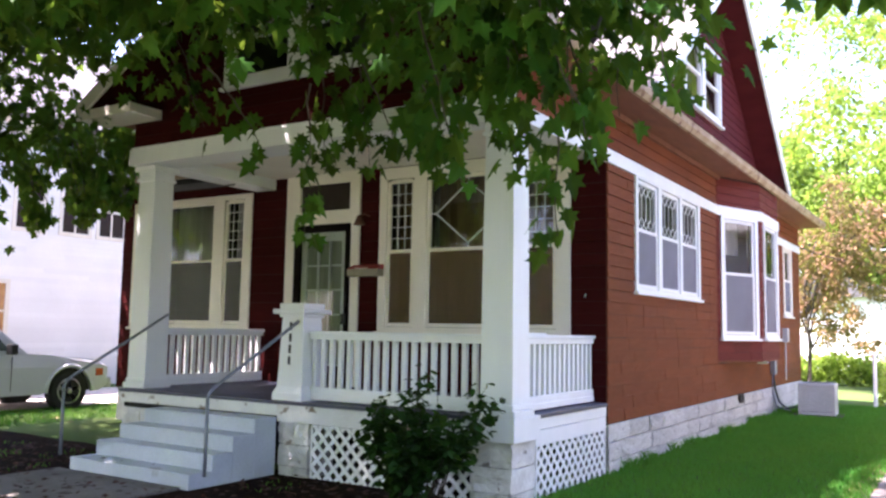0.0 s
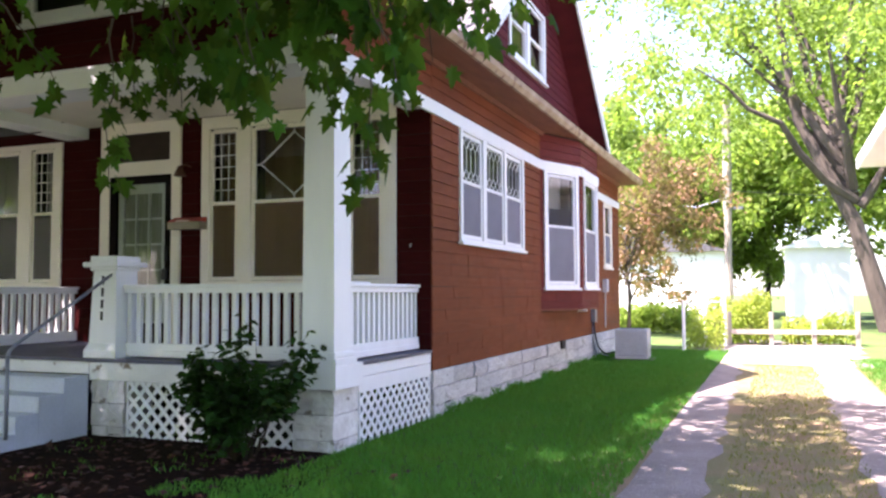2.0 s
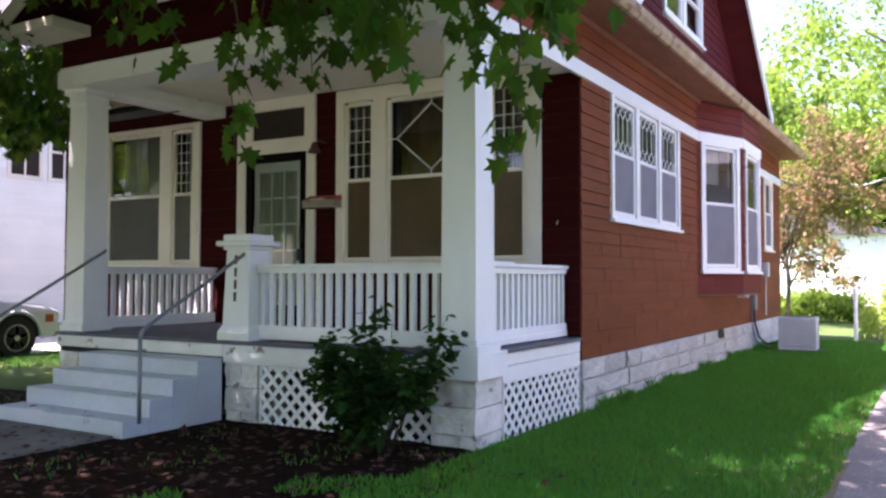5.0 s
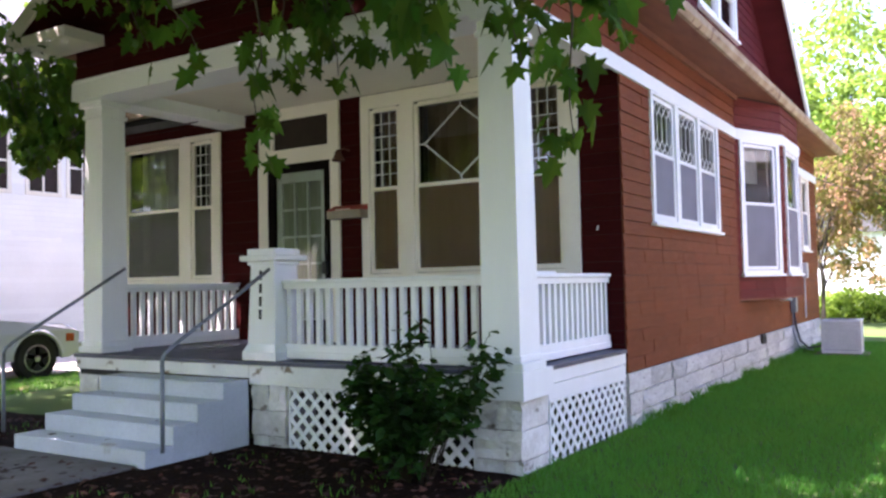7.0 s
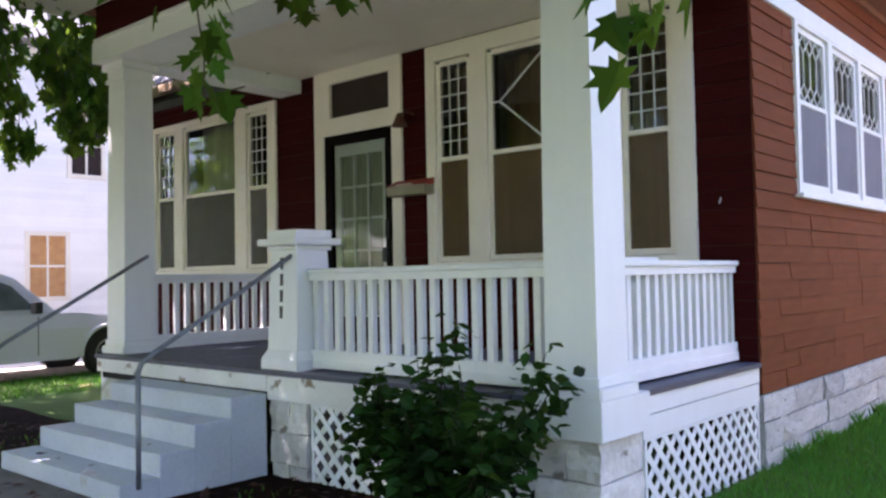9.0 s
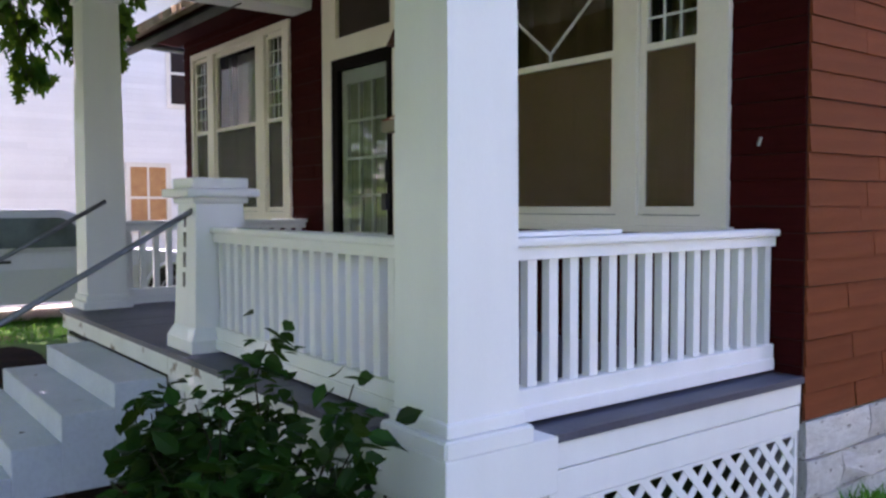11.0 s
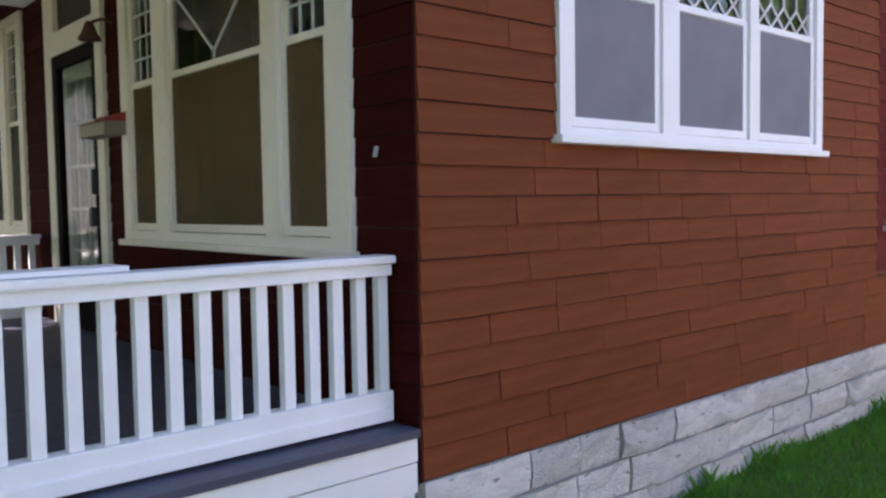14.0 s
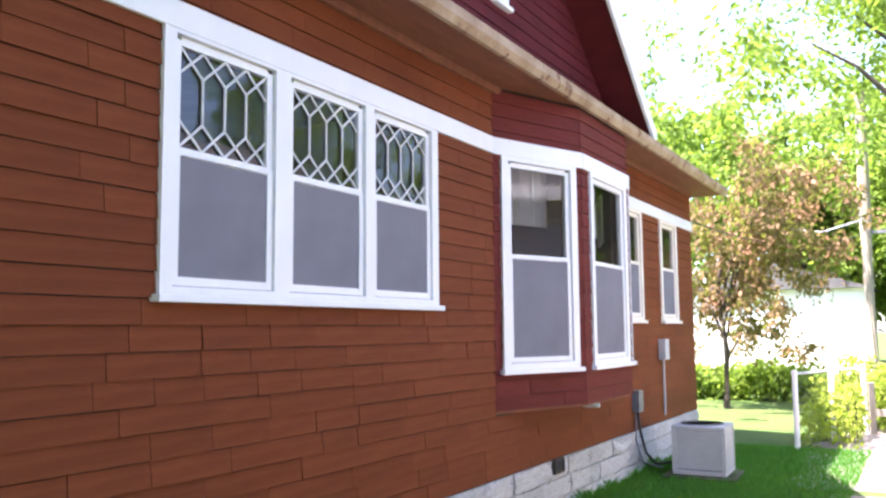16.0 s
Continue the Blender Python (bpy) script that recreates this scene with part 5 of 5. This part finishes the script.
# pole, wires, shed, fence
pole = thing("utility_pole", AT((1.75, 26.0, 0)), "pale weathered wooden utility pole", "utility pole")
part("shaft", tube([(0, 0, 0), (0, 0, 5), (0.03, 0, 8.9)], 0.20, 12, 0.15), M_POLE, pole)
part("bracket", tube([(0, 0, 5.0), (-1.2, 0.2, 4.7), (-2.4, 0.4, 4.9)], 0.03), M_IRON, pole)
part("insulator", boxed((-0.1, 0.6, -0.04, 0.04, 4.55, 4.65)), M_IRON, pole)
for k, (a, b, sag) in enumerate((((1.7, 26, 6.4), (-14, 30, 6.6), -0.5), ((1.7, 26, 5.3), (30, 34, 6.0), -0.8), ((1.7, 26, 4.6), (-0.4, 11.6, 3.7), -0.5))):
    b2, _ = limb(a, b, 0.013, 0.013, sag, random.Random(40 + k), 2)
    pts = [Vector(a).lerp(Vector(b), u / 12) + Vector((0, 0, sag * 4 * (u / 12) * (1 - u / 12))) for u in range(13)]
    b2.free()
    solid("overhead_wire", tube(pts, 0.014, 5), M_BLACK, "thin dark overhead wire from the pole", "wire")
shed = thing("white_garage", AT((-2.0, 33.0, 0)), "plain white garage beyond the hedge", "garage")
part("wall", boxed((-3.2, 3.2, 0, 5, 0, 3.3)), M_CLAP, shed)
part("roof", prism([(-3.5, 3.25), (3.5, 3.25), (0.0, 4.3)], -0.3, 5.3, "y"), M_ROOF, shed)
part("door", boxed((-1.2, 1.2, -0.04, 0.0, 0, 2.1)), M_WHITE, shed)
fence = thing("wire_fence", AT((1.5, 11.3, 0)), "pale wire fence beside the end of the drive", "fence")
FX, FY = 0.75, 2.4
for k in range(3):
    u = k / 2
    part("post", tube([(FX * u, FY * u, 0), (FX * u, FY * u, 1.15)], 0.038), M_CLAP, fence)
part("top_rail", tube([(0, 0, 1.1), (FX, FY, 1.1)], 0.02), M_AC, fence)
bm = bmesh.new()
for k in range(32):
    for s2 in (1, -1):
        u0 = k / 32
        u1 = min(1.0, max(0.0, u0 + s2 * 0.42))
        zt = 1.06 * abs(u1 - u0) / 0.42
        a, b = Vector((FX * u0, FY * u0, 0.03)), Vector((FX * u1, FY * u1, 0.03 + zt))
        d = Vector((0, 0.004, 0))
        bm.faces.new([bm.verts.new(p) for p in (a - d, a + d, b + d, b - d)])
tagged(part("wire_mesh", bm, M_AC, fence), kind="stuff")

# ---- neighbouring houses ----
def clapboards(length, z0, z1, holes, course=0.115):
    verts, faces = [], []
    for a, b, z, h in course_spans(length, z0, z1, holes, random.Random(2), wide=(3.0, 5.0), course=course):
        k = len(verts)
        verts += [(a, -0.018, z), (b, -0.018, z), (b, 0, z), (a, 0, z), (a, -0.004, z + h), (b, -0.004, z + h)]
        faces += [(k, k + 3, k + 2, k + 1), (k, k + 1, k + 5, k + 4), (k + 1, k + 2, k + 5), (k + 3, k, k + 4)]
    return verts, faces


def plain_window(parent, x0, x1, z0, z1, glass):
    w = part("window", wall_mesh(x1 + 0.09, z0 - 0.09, z1 + 0.09, [(x0, x1, z0, z1)], 0.02, x0 - 0.09, -0.04), M_CREAM, parent)
    part("pane", boxed((x0, x1, 0.0, 0.012, z0, z1)), glass, w)
    part("muntin", boxed(((x0 + x1) / 2 - 0.02, (x0 + x1) / 2 + 0.02, -0.02, 0.0, z0, z1), (x0, x1, -0.018, 0.0, (z0 + z1) / 2 - 0.025, (z0 + z1) / 2 + 0.025)), M_CREAM, w)


wh = thing("white_house", pose(-15.0, -4.0, 0, 0, 0, 90), "white clapboard house beyond the parked truck", "house")
W_ORG, W_UP = (5.40, 6.12, 1.12, 2.35), [(6.25, 6.9, 3.65, 4.9), (7.4, 8.1, 3.65, 4.9), (8.4, 9.1, 3.65, 4.9), (11, 11.8, 3.65, 4.9)]
part("wall", wall_mesh(16.0, 0.0, 6.2, [W_ORG, *W_UP], 0.2), M_CLAP, wh)
v_, f_ = clapboards(16.0, 0.45, 6.2, [(a - 0.09, b + 0.09, c - 0.09, d + 0.09) for a, b, c, d in [W_ORG, *W_UP]])
tagged(raw("siding", v_, f_, M_CLAP, wh), kind="stuff")
plain_window(wh, *W_ORG, M_ORANGE)
for q in W_UP:
    plain_window(wh, *q, M_DARKGLASS)
part("far_wall", boxed((0, 16, 7.0, 7.2, 0, 6.2), (0, 0.2, 0.2, 7.0, 0, 6.2), (15.8, 16, 0.2, 7.0, 0, 6.2)), M_CLAP, wh)
part("roof", prism([(-0.6, 6.15), (7.8, 6.15), (3.6, 9.4)], -0.5, 16.5, "x"), M_ROOF, wh)

nh = thing("neighbour_house", pose(5.67, 10.0, 0, 0, 0, -90), "pale lap-sided house across the drive", "house")
# local x runs towards the street, local y away from the drive
NWIN = [(6.0, 7.0, 1.2, 2.9)]
part("wall", wall_mesh(11.0, 0.4, 3.85, NWIN, 0.2), M_CLAP, nh)
v_, f_ = clapboards(11.0, 0.45, 3.82, [(a - 0.09, b + 0.09, c - 0.09, d + 0.09) for a, b, c, d in NWIN])
tagged(raw("siding", v_, f_, M_CLAP, nh), kind="stuff")
for q in NWIN:
    plain_window(nh, *q, M_DARKGLASS)
part("far_wall", boxed((0, 11, 6.0, 6.2, 0, 3.85), (0, 0.2, 0.2, 6.0, 0, 3.85), (10.8, 11, 0.2, 6.0, 0, 3.85)), M_CLAP, nh)
part("foundation", boxed((-0.02, 11.02, -0.03, 0.2, -0.05, 0.42)), M_BRICK, nh)
part("roof", prism([(-0.62, 3.86), (6.9, 3.86), (6.9, 4.0), (3.1, 5.5), (-0.62, 4.0)], -0.25, 11.5, "x"), M_ROOF, nh)
part("fascia", boxed((-0.27, 11.52, -0.65, -0.62, 3.80, 4.02)), M_WHITE, nh)
part("soffit", boxed((-0.25, 11.5, -0.62, 0.0, 3.83, 3.858)), M_CREAM, nh)
part("vent_pipe", tube([(1.9, -0.06, 2.2), (1.9, -0.06, 3.82)], 0.05), M_WHITE, nh)

ws = thing("white_shed", AT((5.0, 28.0, 0)), "small sunlit white shed behind the yard", "shed")
part("wall", boxed((-1.2, 1.2, 0, 2.4, 0, 3.1)), M_CLAP, ws)
part("roof", prism([(-1.4, 3.08), (1.4, 3.08), (0.0, 3.6)], -0.2, 2.6, "y"), M_WHITE, ws)
yf = thing("yard_fence", pose(2.35, 13.85, 0, 0, 0, 6), "low weathered rail fence across the yard", "fence")
for k in range(4):
    part("post", boxed((k * 0.98 - 0.05, k * 0.98 + 0.05, -0.05, 0.05, 0, 0.85), bevel=0.008), M_POLE, yf)
for z in (0.30,):
    part("rail", boxed((0.0, 2.94, -0.075, -0.05, z, z + 0.12)), M_POLE, yf)


# ---- parked truck ----
def truck():
    t = thing("pickup_truck", AT((-10.95, -1.1, -0.05)), "silver-white pickup truck parked beside the house", "truck")
    hw = 0.88
    body = [(-2.45, 0.42), (-2.45, 0.98), (-0.95, 0.98), (0.62, 1.02), (1.25, 0.98), (2.1, 0.90), (2.32, 0.80), (2.38, 0.45), (2.2, 0.34), (2.12, 0.34)]
    arch = lambda c: [(c + 0.42 * math.cos(a), 0.36 + 0.42 * math.sin(a)) for a in np.linspace(0.05, math.pi - 0.05, 9)]
    low = arch(1.62) + [(1.1, 0.32), (-1.0, 0.32)] + arch(-1.55) + [(-2.2, 0.36)]
    bm = prism(body + low, -hw, hw, "x")
    bmesh.ops.bevel(bm, geom=[e for e in bm.edges if abs(e.verts[0].co.x - e.verts[1].co.x) > 1], offset=0.02, segments=2, affect="EDGES")
    for v in bm.verts:
        if v.co.z > 0.8:
            v.co.x *= 0.95
    part("body", bm, M_TRUCK, t)
    cab = [(-0.95, 0.99), (-0.86, 1.50), (-0.70, 1.57), (0.12, 1.57), (0.28, 1.52), (0.85, 1.01)]
    bm = prism(cab, -hw * 0.93, hw * 0.93, "x")
    for v in bm.verts:
        if v.co.z > 1.2:
            v.co.x *= 0.84
    part("cab", bm, M_TRUCK, t)
    for s in (1, -1):
        bm = prism([(-0.74, 1.06), (-0.68, 1.46), (0.10, 1.46), (0.24, 1.40), (0.55, 1.06)], min(s * 0.70, s * 0.712), max(s * 0.70, s * 0.712), "x")
        for v in bm.verts:
            v.co.x = s * (0.842 - (v.co.z - 1.0) * 0.27) + (v.co.x - s * 0.706) + s * 0.004
        part("side_window", bm, M_CARGLASS, t, "dark side window")
        part("mirror", boxed((min(s * 0.84, s * 1.04), max(s * 0.84, s * 1.04), 0.46, 0.56, 1.00, 1.17), bevel=0.025), M_BLACK, t, "black door mirror")
        for yc in (1.62, -1.55):
            inner = prism([(yc + 0.40 * math.cos(a), 0.36 + 0.40 * math.sin(a)) for a in np.linspace(0, math.pi, 11)], min(s * 0.50, s * 0.86), max(s * 0.50, s * 0.86), "x")
            part("wheel_well", inner, M_DARK, t, "dark wheel well")
            pts = [(s * 0.885, yc + 0.435 * math.cos(a), 0.36 + 0.435 * math.sin(a)) for a in np.linspace(-0.05, math.pi + 0.05, 13)]
            part("arch_flare", tube(pts, 0.030, 8), M_TRUCK, t, smooth=True)
        part("headlight", boxed((min(s * 0.55, s * 0.84), max(s * 0.55, s * 0.84), 2.26, 2.40, 0.62, 0.78), bevel=0.02), M_AC, t)
        part("marker_lamp", boxed((min(s * 0.80, s * 0.885), max(s * 0.80, s * 0.885), 2.12, 2.28, 0.60, 0.74), bevel=0.015), M_AMBER, t, "amber corner lamp")
    part("windscreen", prism([(0.31, 1.49), (0.82, 1.04), (0.835, 1.05), (0.325, 1.50)], -0.66, 0.66, "x"), M_CARGLASS, t, "dark windscreen")
    part("bumper", boxed((-0.88, 0.88, 2.34, 2.46, 0.38, 0.58), bevel=0.03), M_AC, t)
    part("door_handle", boxed((0.855, 0.875, -0.70, -0.55, 0.86, 0.90)), M_BLACK, t)
    for y in (-0.862, 0.55):
        part("door_seam", boxed((0.872, 0.882, y, y + 0.012, 0.40, 0.96)), M_BLACK, t)
    for y in (1.62, -1.55):
        for s in (1, -1):
            bm = lathe([(0.20, -0.10), (0.33, -0.10), (0.36, -0.06), (0.36, 0.06), (0.33, 0.10), (0.20, 0.10)], 28, "x")
            bm.transform(AT((s * 0.78, y, 0.36)))
            w = part("wheel", bm, M_TYRE, t, smooth=False)
            rm = [lathe([(0.215, 0.075), (0.225, 0.10), (0.20, 0.105), (0.19, 0.08)], 28, "x"), lathe([(0.05, 0.07), (0.05, 0.105), (0.03, 0.112)], 16, "x")]
            for k in range(5):
                sp = boxed((0.075, 0.10, -0.03, 0.03, 0.03, 0.21))
                sp.transform(Matrix.Rotation(math.tau * k / 5, 4, "X"))
                rm.append(sp)
            bm = join(*rm)
            if s < 0:
                bm.transform(Matrix.Scale(-1, 4, (1, 0, 0)))
            bm.transform(AT((s * 0.78, y, 0.36)))
            part("rim", bm, M_RIM, w)


truck()

# ---- pieces of the setting, last ----
stones(found, 11.6, -0.06, 0.512, RNG, rows=3, wide=(0.3, 0.7))
near = [s for s in side_spans if s[0] < 4.5 and s[2] < 3.32]
near_set = set(near[:300])
shingle_parts(wall_east, near[:300], M_SIDING, RNG)
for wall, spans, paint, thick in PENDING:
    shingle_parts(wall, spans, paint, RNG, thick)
shingle_skin(wall_east, [s for s in side_spans if s not in near_set], M_SIDING_J, RNG)
